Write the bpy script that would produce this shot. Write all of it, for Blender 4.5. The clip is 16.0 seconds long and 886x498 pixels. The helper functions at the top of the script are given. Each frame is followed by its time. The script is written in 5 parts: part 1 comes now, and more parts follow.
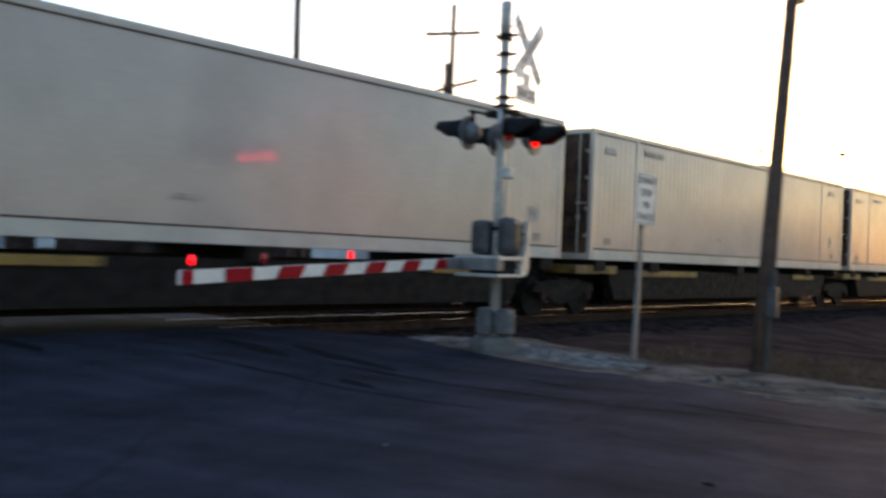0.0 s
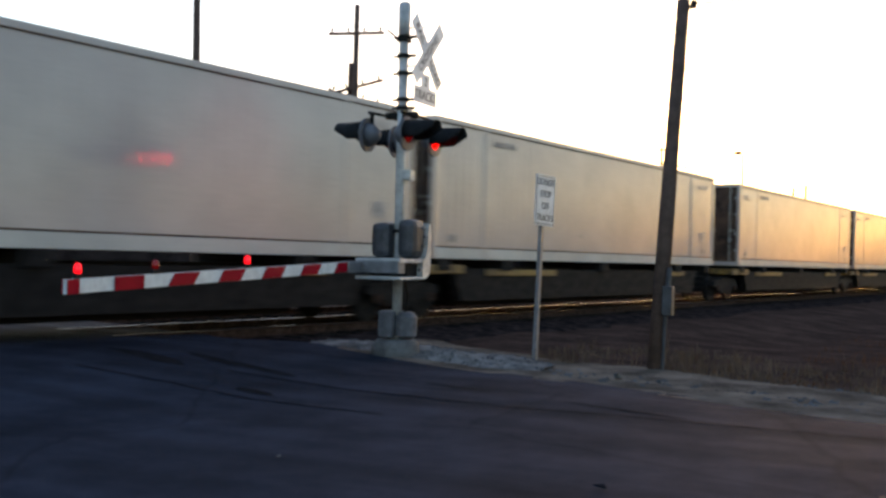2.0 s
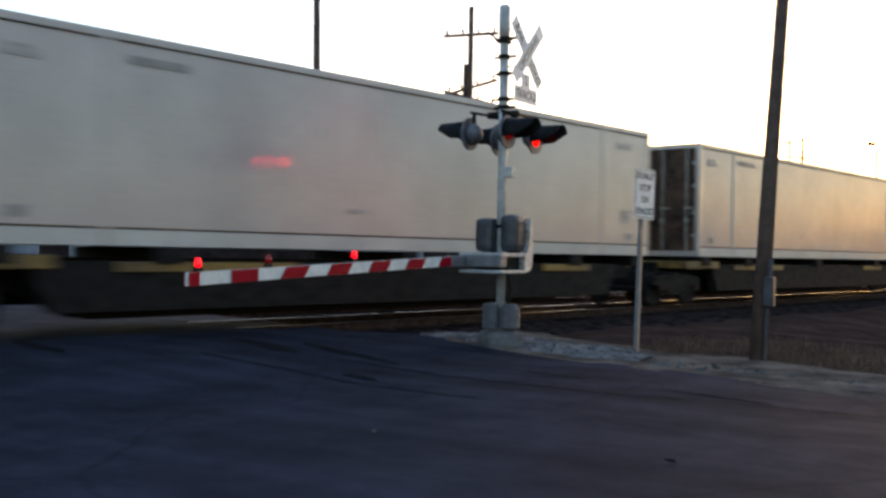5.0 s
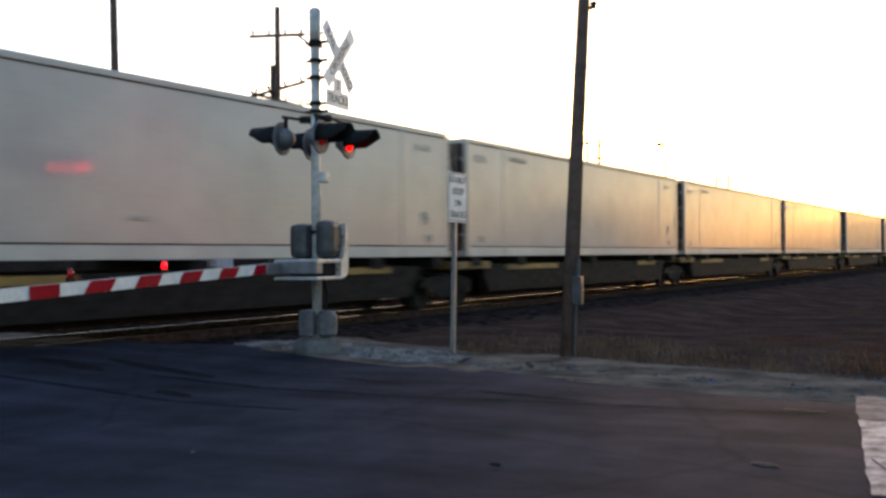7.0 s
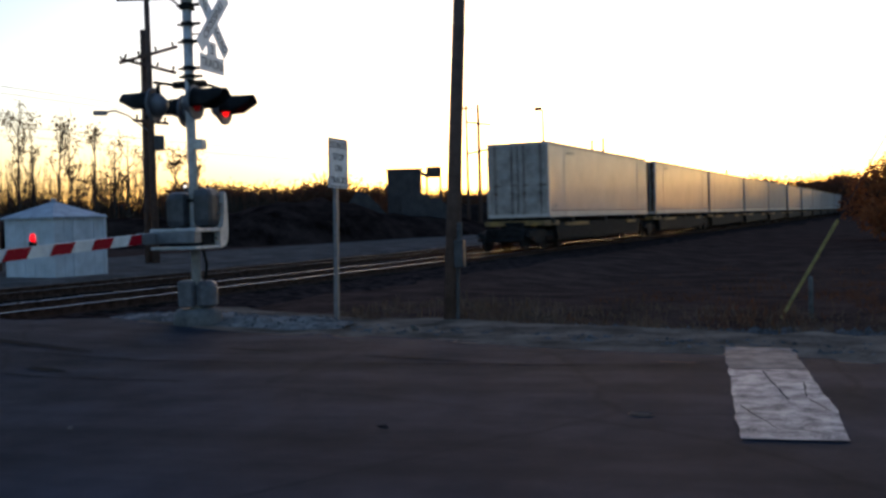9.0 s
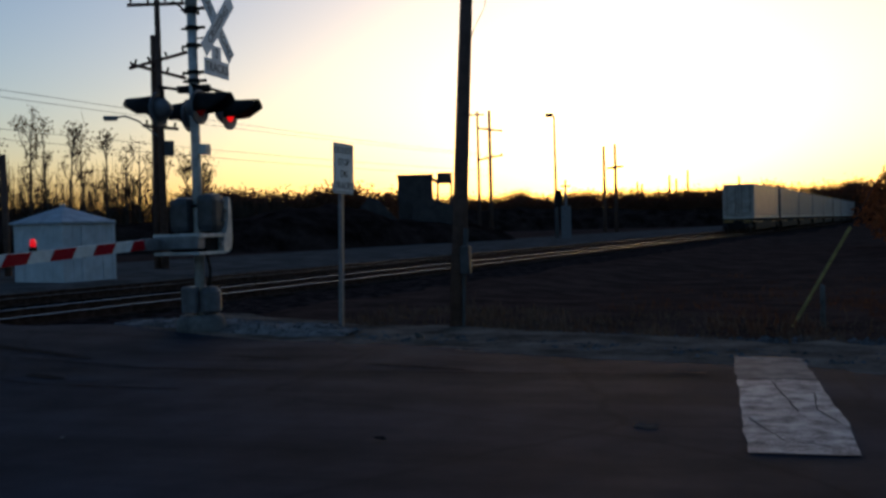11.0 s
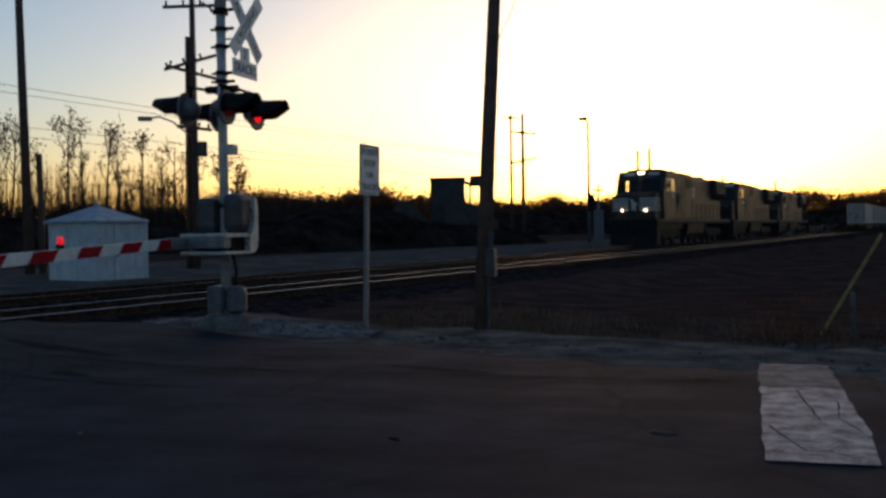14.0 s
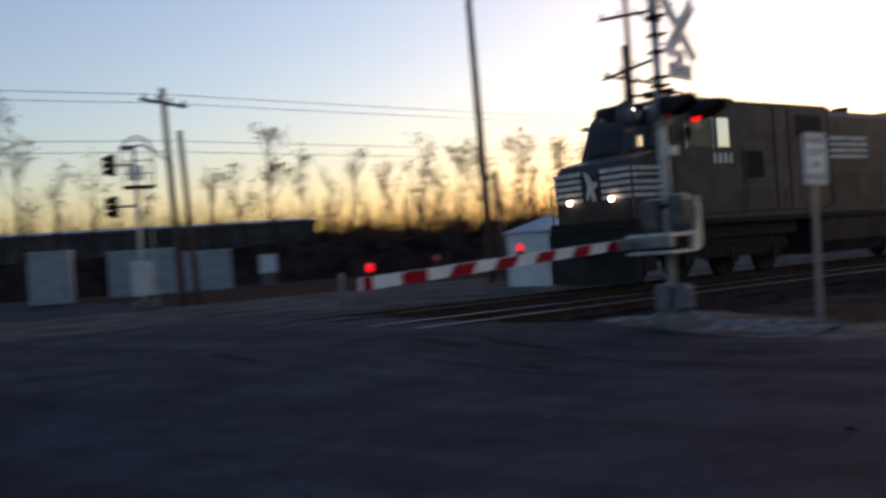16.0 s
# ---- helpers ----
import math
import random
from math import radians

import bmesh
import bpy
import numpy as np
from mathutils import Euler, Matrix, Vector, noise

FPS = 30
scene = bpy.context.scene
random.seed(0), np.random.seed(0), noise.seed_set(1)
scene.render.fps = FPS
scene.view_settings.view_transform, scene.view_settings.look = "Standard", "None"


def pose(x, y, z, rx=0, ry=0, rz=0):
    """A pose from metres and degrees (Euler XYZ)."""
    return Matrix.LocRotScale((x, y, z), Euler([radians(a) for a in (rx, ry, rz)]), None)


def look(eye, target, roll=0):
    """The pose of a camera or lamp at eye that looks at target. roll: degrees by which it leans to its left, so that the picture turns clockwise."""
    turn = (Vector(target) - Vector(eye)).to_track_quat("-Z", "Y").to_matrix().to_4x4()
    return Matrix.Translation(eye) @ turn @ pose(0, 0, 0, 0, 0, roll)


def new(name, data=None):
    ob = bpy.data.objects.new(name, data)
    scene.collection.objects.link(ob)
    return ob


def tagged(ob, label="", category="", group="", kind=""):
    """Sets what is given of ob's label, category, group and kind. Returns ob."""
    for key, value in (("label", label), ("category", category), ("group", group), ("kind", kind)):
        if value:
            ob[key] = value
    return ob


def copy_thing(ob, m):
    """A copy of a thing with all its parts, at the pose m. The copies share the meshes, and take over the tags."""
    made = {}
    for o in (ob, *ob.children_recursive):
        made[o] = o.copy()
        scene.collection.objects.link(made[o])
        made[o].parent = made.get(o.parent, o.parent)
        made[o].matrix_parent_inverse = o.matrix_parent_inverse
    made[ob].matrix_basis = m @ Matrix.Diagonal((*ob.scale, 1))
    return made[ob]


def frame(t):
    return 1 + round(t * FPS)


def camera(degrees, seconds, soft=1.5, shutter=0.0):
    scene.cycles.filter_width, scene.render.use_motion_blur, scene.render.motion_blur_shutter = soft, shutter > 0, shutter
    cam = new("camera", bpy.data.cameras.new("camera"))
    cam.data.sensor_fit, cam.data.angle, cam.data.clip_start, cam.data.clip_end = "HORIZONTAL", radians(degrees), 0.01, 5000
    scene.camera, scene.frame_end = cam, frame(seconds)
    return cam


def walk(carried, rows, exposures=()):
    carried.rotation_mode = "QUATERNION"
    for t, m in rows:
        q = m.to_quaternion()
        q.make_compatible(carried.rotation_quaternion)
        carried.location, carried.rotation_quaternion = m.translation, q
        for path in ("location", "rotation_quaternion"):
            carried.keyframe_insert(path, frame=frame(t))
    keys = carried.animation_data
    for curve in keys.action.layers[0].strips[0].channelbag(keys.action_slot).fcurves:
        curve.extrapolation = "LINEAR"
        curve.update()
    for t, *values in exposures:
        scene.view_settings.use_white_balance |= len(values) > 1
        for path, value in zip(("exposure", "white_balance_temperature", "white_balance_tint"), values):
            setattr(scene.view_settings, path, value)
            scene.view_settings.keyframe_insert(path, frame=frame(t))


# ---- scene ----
cam = camera(48.0, 16.0, soft=2.9, shutter=0.38)

PATH = [
    (0, (-1.917, -1.486, 1.420), (-2.9273, 0.2402, 1.4314), 2.27),
    (0.5, (-1.956, -1.348, 1.468), (-2.7448, 0.4903, 1.4603), 1.26),
    (1, (-1.957, -1.337, 1.459), (-2.7529, 0.4984, 1.4423), 1.13),
    (1.5, (-1.918, -1.356, 1.461), (-2.7387, 0.4678, 1.4792), 1.64),
    (2, (-1.846, -1.377, 1.468), (-2.6948, 0.4339, 1.4844), 1.52),
    (2.5, (-1.727, -1.465, 1.454), (-2.5219, 0.3697, 1.4833), 1.74),
    (3, (-1.655, -1.538, 1.458), (-2.5289, 0.2611, 1.4691), 1.02),
    (3.5, (-1.527, -1.645, 1.423), (-2.4831, 0.1100, 1.4948), -1.08),
    (4, (-1.418, -1.710, 1.398), (-2.4473, 0.0046, 1.3726), 0.86),
    (4.5, (-1.325, -1.697, 1.394), (-2.4290, -0.0292, 1.3995), 1.04),
    (7, (-1.445, -1.644, 1.468), (-2.1725, 0.2192, 1.4809), -0.46),
    (7.5, (-1.441, -1.656, 1.468), (-2.1835, 0.2014, 1.4939), -0.67),
    (8, (-1.439, -1.676, 1.460), (-2.2201, 0.1652, 1.4537), -0.57),
    (8.5, (-1.426, -1.712, 1.455), (-2.1262, 0.1610, 1.4346), -1.92),
    (9, (-1.448, -1.647, 1.443), (-1.9513, 0.2869, 1.3847), -1.67),
    (11.5, (-1.409, -1.459, 1.439), (-1.9371, 0.4696, 1.4035), -1.47),
    (12, (-1.451, -1.470, 1.430), (-1.9367, 0.4697, 1.4045), -0.61),
    (12.5, (-1.462, -1.500, 1.429), (-1.9637, 0.4353, 1.3657), -0.55),
    (13, (-1.434, -1.463, 1.445), (-2.0845, 0.4275, 1.4056), -0.26),
    (13.5, (-1.336, -1.448, 1.423), (-1.9603, 0.4522, 1.4187), -0.76),
    (14, (-1.314, -1.406, 1.427), (-1.9028, 0.5050, 1.3889), -0.93),
    (14.5, (-1.282, -1.471, 1.431), (-2.0363, 0.3813, 1.4056), -2.00),
    (15, (-1.268, -1.613, 1.411), (-2.0909, 0.2103, 1.3978), -1.71),
    (15.5, (-1.242, -1.694, 1.419), (-2.2683, 0.0219, 1.3701), -2.48),
    (15.8, (-1.152, -1.735, 1.396), (-2.3312, -0.1201, 1.4102), -3.05),
    (16, (-1.105, -1.753, 1.381), (-2.4521, -0.2751, 1.3880), -4.10),
]

walk(cam, [(t, look(eye, target, roll)) for t, eye, target, roll in PATH],
     exposures=[(0, 2.6, 8800, 20), (7.6, 2.66, 8800, 20), (8.5, 2.42, 7600, 20), (9.2, 1.35, 6700, 16), (11.3, 0.5, 6200, 12), (12.7, 0.5, 6200, 12), (13.0, 1.2, 6500, 1), (13.5, 0.85, 6500, 11), (14.0, 0.75, 7000, 15), (15.4, 1.15, 7900, 22), (16.0, 1.6, 8100, 28)])

# ---- world and light: dusk, the sun at the horizon beyond the line ----
SUN_BEARING = -5.0      # degrees clockwise from +Y
world = bpy.data.worlds.new("dusk_sky")
scene.world = world
world.use_nodes = True
wn = world.node_tree.nodes
sky = wn.new("ShaderNodeTexSky")
sky.sky_type = "NISHITA"
sky.sun_disc = False
sky.sun_elevation = radians(2.5)
sky.sun_rotation = radians(SUN_BEARING)
sky.air_density, sky.dust_density, sky.ozone_density = 0.9, 1.6, 2.6
world.node_tree.links.new(sky.outputs[0], wn["Background"].inputs[0])
wn["Background"].inputs[1].default_value = 0.19
sun = new("sun", bpy.data.lights.new("sun", "SUN"))
sun.data.energy, sun.data.angle, sun.data.color = 0.05, radians(10.0), (1.0, 0.62, 0.35)
b = radians(SUN_BEARING)
sun.matrix_world = look((0, 0, 50), (-50 * math.sin(b), -50 * math.cos(b), 50 - 2.2), 0)

# ---- the plan: tracks run along u, n points across them away from the road user ----
TURN = 10.3
A = radians(TURN)
U = Vector((math.sin(A), math.cos(A), 0))
N = Vector((-math.cos(A), math.sin(A), 0))
D1, D2 = 14.9, 19.0          # centre lines of the two tracks
RAIL = 0.17                  # rail top


def at_track(s, d, z=0.0):
    return U * s + N * d + Vector((0, 0, z))


def track_pose(s, d, z=0.0, turn=0.0):
    p = at_track(s, d, z)
    return pose(p.x, p.y, p.z, 0, 0, turn - TURN)


def far(bearing, reach):
    """A place seen from the road at that bearing (degrees anticlockwise from +Y) and distance."""
    return (-1.4 - reach * math.sin(radians(bearing)), -1.5 + reach * math.cos(radians(bearing)))


def smooth(a, b, x):
    x = min(1.0, max(0.0, (x - a) / (b - a)))
    return x * x * (3 - 2 * x)


def road_z(x, y):
    d = N.x * x + N.y * y
    flush = 0.13 + 0.048 * (1 - smooth(7.3, 8.8, U.x * x + U.y * y))     # the crossing surface meets the rail tops
    return flush * smooth(8.5, 13.0, d) * (1 - smooth(22.0, 27.0, d))


def north_edge(x):
    # the road draws in where it meets the track bed
    return 8.45 - 0.33 * x - 1.05 * smooth(9.6, 11.5, -x) * (1 - smooth(20.5, 23.5, -x))


def south_edge(x):
    return -6.2 - 0.33 * x


# ---- materials ----
def material(name, colour, rough=0.7, metal=0.0, vary=0.25, scale=6.0, fine=60.0, bump=0.15, second=None, coat=0.0, spread=0.0, shine=0.5):
    """Procedural surface: two scales of noise in colour and roughness, fine relief; spread varies piece from piece."""
    m = bpy.data.materials.new(name)
    m.use_nodes = True
    nt = m.node_tree
    nodes, links = nt.nodes, nt.links
    p = nodes["Principled BSDF"]
    tc = nodes.new("ShaderNodeTexCoord")
    n1, n2 = nodes.new("ShaderNodeTexNoise"), nodes.new("ShaderNodeTexNoise")
    n1.inputs["Scale"].default_value, n2.inputs["Scale"].default_value = scale, fine
    n1.inputs["Detail"].default_value, n2.inputs["Detail"].default_value = 5, 4
    n1.inputs["Roughness"].default_value = 0.65
    for k in (n1, n2):
        links.new(tc.outputs["Object"], k.inputs["Vector"])
    add = nodes.new("ShaderNodeMath")
    add.operation = "MULTIPLY_ADD"
    links.new(n2.outputs["Fac"], add.inputs[0])
    add.inputs[1].default_value = 0.45
    links.new(n1.outputs["Fac"], add.inputs[2])
    ramp = nodes.new("ShaderNodeMapRange")
    ramp.inputs["From Min"].default_value, ramp.inputs["From Max"].default_value = 0.57, 0.89
    links.new(add.outputs[0], ramp.inputs["Value"])
    mix = nodes.new("ShaderNodeMix")
    mix.data_type = "RGBA"
    links.new(ramp.outputs[0], mix.inputs["Factor"])
    other = second or tuple(c * (1 - 1.6 * vary) if 1.6 * vary < 1 else 0.0 for c in colour)
    mix.inputs[6].default_value = (*other, 1)
    mix.inputs[7].default_value = (*[min(1, c * (1 + 0.5 * vary)) for c in colour], 1)
    out = mix.outputs[2]
    if spread:
        info = nodes.new("ShaderNodeObjectInfo")
        hsv = nodes.new("ShaderNodeHueSaturation")
        rng = nodes.new("ShaderNodeMapRange")
        rng.inputs["To Min"].default_value, rng.inputs["To Max"].default_value = 1 - spread, 1 + spread
        links.new(info.outputs["Random"], rng.inputs["Value"])
        links.new(rng.outputs[0], hsv.inputs["Value"])
        links.new(out, hsv.inputs["Color"])
        out = hsv.outputs[0]
    links.new(out, p.inputs["Base Color"])
    rr = nodes.new("ShaderNodeMapRange")
    rr.inputs["To Min"].default_value, rr.inputs["To Max"].default_value = min(1, rough * 1.15), rough * 0.8
    links.new(n1.outputs["Fac"], rr.inputs["Value"])
    links.new(rr.outputs[0], p.inputs["Roughness"])
    p.inputs["Metallic"].default_value = metal
    p.inputs["Coat Weight"].default_value = coat
    p.inputs["Specular IOR Level"].default_value = shine
    p.inputs["Coat Roughness"].default_value = 0.1
    p.inputs["Coat IOR"].default_value = 1.62
    if bump:
        bp = nodes.new("ShaderNodeBump")
        bp.inputs["Strength"].default_value, bp.inputs["Distance"].default_value = bump, 0.02
        links.new(add.outputs[0], bp.inputs["Height"])
        links.new(bp.outputs[0], p.inputs["Normal"])
    return m


def glow(name, colour, strength, base=None):
    m = bpy.data.materials.new(name)
    m.use_nodes = True
    p = m.node_tree.nodes["Principled BSDF"]
    p.inputs["Base Color"].default_value = (*(base or colour), 1)
    p.inputs["Emission Color"].default_value = (*colour, 1)
    p.inputs["Emission Strength"].default_value = strength
    p.inputs["Roughness"].default_value = 0.2
    return m


def road_material():
    """Worn asphalt: fine aggregate, pale wheel paths along the lane, dark sealed patches and cracks."""
    m = material("worn_asphalt", (0.0215, 0.029, 0.0455), 0.85, 0, 0.26, 0.9, 130.0, 0.5, shine=0.045)
    nt = m.node_tree
    nodes, links = nt.nodes, nt.links
    p = nodes["Principled BSDF"]
    base = p.inputs["Base Color"].links[0].from_socket
    tc = nodes.new("ShaderNodeTexCoord")
    mp = nodes.new("ShaderNodeMapping")
    mp.inputs["Rotation"].default_value = (0, 0, radians(18))
    mp.inputs["Scale"].default_value = (0.05, 0.8, 1)
    links.new(tc.outputs["Object"], mp.inputs["Vector"])
    streak = nodes.new("ShaderNodeTexNoise")
    streak.inputs["Scale"].default_value, streak.inputs["Detail"].default_value = 1.6, 6
    links.new(mp.outputs[0], streak.inputs["Vector"])
    r1 = nodes.new("ShaderNodeMapRange")
    r1.inputs["From Min"].default_value, r1.inputs["From Max"].default_value = 0.35, 0.7
    r1.inputs["To Min"].default_value, r1.inputs["To Max"].default_value = 0.7, 1.4
    links.new(streak.outputs["Fac"], r1.inputs["Value"])
    mul = nodes.new("ShaderNodeVectorMath")
    mul.operation = "SCALE"
    links.new(base, mul.inputs[0])
    links.new(r1.outputs[0], mul.inputs["Scale"])
    crack = nodes.new("ShaderNodeTexVoronoi")
    crack.feature = "DISTANCE_TO_EDGE"
    crack.inputs["Scale"].default_value = 0.35
    warp = nodes.new("ShaderNodeTexNoise")
    warp.inputs["Scale"].default_value = 1.4
    wmix = nodes.new("ShaderNodeMix")
    wmix.data_type = "VECTOR"
    wmix.inputs["Factor"].default_value = 0.22
    links.new(tc.outputs["Object"], warp.inputs["Vector"])
    links.new(tc.outputs["Object"], wmix.inputs[4])
    links.new(warp.outputs["Color"], wmix.inputs[5])
    links.new(wmix.outputs[1], crack.inputs["Vector"])
    cr = nodes.new("ShaderNodeMapRange")
    cr.inputs["From Max"].default_value = 0.012
    cr.inputs["To Min"].default_value = 0.7
    links.new(crack.outputs["Distance"], cr.inputs["Value"])
    mul2 = nodes.new("ShaderNodeVectorMath")
    mul2.operation = "SCALE"
    links.new(mul.outputs[0], mul2.inputs[0])
    links.new(cr.outputs[0], mul2.inputs["Scale"])
    links.new(mul2.outputs[0], p.inputs["Base Color"])
    return m


M = {
    "asphalt": road_material(),
    "ground": material("dry_weedy_ground", (0.078, 0.046, 0.037), 0.95, 0, 0.4, 0.9, 9.0, 0.6, (0.04, 0.025, 0.021), shine=0.0),
    "ballast": material("dark_ballast", (0.046, 0.032, 0.03), 0.95, 0, 0.5, 3.0, 28.0, 1.0, (0.008, 0.007, 0.007), shine=0.0),
    "gravel": material("grey_gravel", (0.125, 0.11, 0.102), 0.95, 0, 0.35, 0.6, 40.0, 0.6, shine=0.0),
    "shoulder": material("sandy_gravel", (0.2, 0.15, 0.12), 0.95, 0, 0.4, 1.5, 50.0, 0.7, shine=0.0),
    "mound": material("pale_crushed_stone", (0.235, 0.212, 0.2), 0.9, 0, 0.4, 3.0, 45.0, 1.0, shine=0.0),
    "stone": material("loose_stone", (0.15, 0.145, 0.15), 0.9, 0, 0.4, 0.9, 60.0, 0.4, shine=0.0),
    "paint_thin": material("thin_worn_white_paint", (0.13, 0.13, 0.142), 0.8, 0, 0.3, 5.0, 90.0, 0.3, (0.04, 0.04, 0.048)),
    "paint_white": material("worn_white_paint", (0.37, 0.37, 0.39), 0.7, 0, 0.3, 5.0, 60.0, 0.3, (0.05, 0.05, 0.06)),
    "rail_head": material("polished_rail", (0.2, 0.24, 0.3), 0.34, 1.0, 0.15, 3.0, 40.0, 0.02),
    "rail_dull": material("dull_rail_top", (0.07, 0.065, 0.065), 0.5, 0.6, 0.3, 3.0, 40.0, 0.05),
    "rail_rust": material("rusty_rail", (0.07, 0.042, 0.032), 0.9, 0.0, 0.4, 8.0, 60.0, 0.3, shine=0.02),
    "tie": material("creosoted_tie", (0.03, 0.025, 0.022), 0.9, 0, 0.4, 6.0, 50.0, 0.5, spread=0.3, shine=0.0),
    # black paint lightened in the colour for grime and the sky's reflection
    "hood_grey": material("grimy_sky_sheen_body", (0.046, 0.035, 0.034), 0.5, 0, 0.45, 1.2, 20.0, 0.05, (0.016, 0.012, 0.013), shine=0.25),
    "riprap": material("blue_grey_broken_stone", (0.125, 0.118, 0.122), 0.85, 0, 0.35, 5.0, 50.0, 0.4, shine=0.0),
    "tar": material("dark_tar_patch", (0.013, 0.014, 0.018), 0.97, 0, 0.3, 6.0, 60.0, 0.3, shine=0.03),
    "galv": material("galvanised_steel", (0.2, 0.2, 0.21), 0.55, 0.4, 0.2, 9.0, 80.0, 0.05),
    "silver": material("aluminium_paint", (0.56, 0.54, 0.52), 0.5, 0.2, 0.22, 7.0, 70.0, 0.08),
    "lamp_grey": material("grey_lamp_casting", (0.145, 0.145, 0.16), 0.55, 0.2, 0.25, 7.0, 70.0, 0.08, shine=0.3),
    "mech": material("grey_mechanism_paint", (0.055, 0.055, 0.062), 0.5, 0.2, 0.3, 6.0, 60.0, 0.1),
    "black": material("matt_black_paint", (0.012, 0.012, 0.013), 0.65, 0, 0.3, 9.0, 70.0, 0.05, shine=0.15),
    "dark": material("greasy_dark_steel", (0.022, 0.019, 0.018), 0.75, 0.1, 0.4, 5.0, 50.0, 0.2, shine=0.12),
    "arm_white": material("white_arm_sheeting", (0.75, 0.75, 0.73), 0.45, 0, 0.15, 6.0, 80.0, 0.03),
    "arm_red": material("red_arm_sheeting", (0.40, 0.0, 0.012), 0.55, 0, 0.12, 6.0, 80.0, 0.03, shine=0.1),
    "sign": material("white_sign_sheeting", (0.78, 0.79, 0.81), 0.4, 0, 0.12, 7.0, 60.0, 0.02),
    "legend": material("black_sign_legend", (0.02, 0.02, 0.022), 0.5, 0, 0.1, 9.0, 50.0, 0.0),
    "concrete": material("weathered_concrete", (0.125, 0.12, 0.118), 0.9, 0, 0.35, 4.0, 60.0, 0.4),
    "wood": material("weathered_pole_wood", (0.125, 0.077, 0.062), 0.9, 0, 0.2, 5.0, 40.0, 0.5, shine=0.1),
    "box": material("white_container_paint", (0.55, 0.455, 0.415), 0.45, 0, 0.10, 0.7, 14.0, 0.01, coat=0.6, spread=0.05),
    "box_rail": material("pale_bottom_rail", (0.62, 0.56, 0.5), 0.4, 0, 0.12, 1.2, 20.0, 0.02),
    # dark uneven brown for end walls, most rear doors and the seams
    "box_dark": material("dark_container_brown", (0.12, 0.062, 0.042), 0.75, 0, 0.5, 1.6, 20.0, 0.1, (0.03, 0.018, 0.014), shine=0.15),
    "smudge": material("faded_container_marking", (0.5, 0.43, 0.39), 0.5, 0, 0.3, 6.0, 40.0, 0.0),
    # greyer and darker than the box paint, for the last rear doors
    "door_dull": material("dull_pale_door", (0.36, 0.3, 0.27), 0.5, 0, 0.4, 1.8, 20.0, 0.02, (0.2, 0.165, 0.15)),
    "rod": material("lock_rod_steel", (0.4, 0.38, 0.36), 0.4, 0.6, 0.2, 8.0, 60.0, 0.03),
    "yellow": material("yellow_car_paint", (0.3, 0.16, 0.03), 0.55, 0, 0.4, 2.0, 30.0, 0.1, (0.09, 0.05, 0.025)),
    "logo_red": material("faded_red_mark", (0.5, 0.06, 0.05), 0.5, 0, 0.2, 4.0, 40.0, 0.0),
    "logo_grey": material("grey_mark", (0.36, 0.315, 0.29), 0.5, 0, 0.2, 4.0, 40.0, 0.0),
    "loco": material("dirty_black_loco_paint", (0.014, 0.013, 0.014), 0.45, 0, 0.4, 1.6, 25.0, 0.05, (0.045, 0.033, 0.03), shine=0.22),
    "loco_white": material("loco_white_stripe", (0.55, 0.53, 0.5), 0.5, 0, 0.25, 3.0, 40.0, 0.02),
    "loco_trim": material("grimy_grey_trim", (0.09, 0.08, 0.075), 0.6, 0, 0.3, 3.0, 40.0, 0.02, shine=0.2),
    "shed": material("white_shed_metal", (0.5, 0.54, 0.58), 0.5, 0.0, 0.15, 2.0, 30.0, 0.05),
    "roof": material("blue_grey_roof_metal", (0.30, 0.36, 0.42), 0.45, 0.3, 0.2, 3.0, 30.0, 0.05),
    "warehouse": material("weathered_grey_sheet", (0.11, 0.108, 0.115), 0.7, 0, 0.3, 0.5, 8.0, 0.1, shine=0.1),
    "cabinet": material("aluminium_cabinet", (0.22, 0.255, 0.31), 0.45, 0.4, 0.2, 2.0, 30.0, 0.05),
    "bark": material("grey_bark", (0.07, 0.055, 0.045), 0.95, 0, 0.4, 6.0, 50.0, 0.4, shine=0.1),
    "leaf": material("dry_autumn_leaf", (0.065, 0.045, 0.025), 0.8, 0, 0.4, 3.0, 30.0, 0.0, shine=0.0),
    "bush_leaf": material("russet_leaf", (0.15, 0.075, 0.036), 0.8, 0, 0.45, 2.0, 30.0, 0.0, shine=0.0),
    "far_leaf": material("brown_autumn_twigs", (0.085, 0.05, 0.034), 0.95, 0, 0.4, 0.3, 6.0, 0.0, shine=0.0),
    "grass": material("dead_grass", (0.2, 0.133, 0.09), 0.9, 0, 0.4, 1.0, 20.0, 0.0, shine=0.0),
    "scrub": material("bare_scrub", (0.06, 0.045, 0.035), 0.95, 0, 0.4, 0.5, 12.0, 0.0, shine=0.0),
    "earth": material("dark_spoil_earth", (0.036, 0.023, 0.02), 0.95, 0, 0.5, 0.4, 8.0, 0.8, shine=0.0),
    "dust": material("dusty_tan_panel", (0.1, 0.08, 0.065), 0.6, 0, 0.4, 2.0, 25.0, 0.03, (0.045, 0.036, 0.03), shine=0.2),
    "plant": material("dark_plant_steel", (0.07, 0.062, 0.062), 0.7, 0.1, 0.2, 1.5, 20.0, 0.1, shine=0.1),
    "guard": material("yellow_guy_guard", (0.33, 0.23, 0.07), 0.8, 0, 0.25, 8.0, 60.0, 0.05),
    "wire": material("dark_wire", (0.03, 0.03, 0.03), 0.6, 0.3, 0.2, 8.0, 40.0, 0.0),
    "red_lit": glow("lit_red_lens", (1.0, 0.01, 0.01), 0.5, (0.3, 0.0, 0.0)),
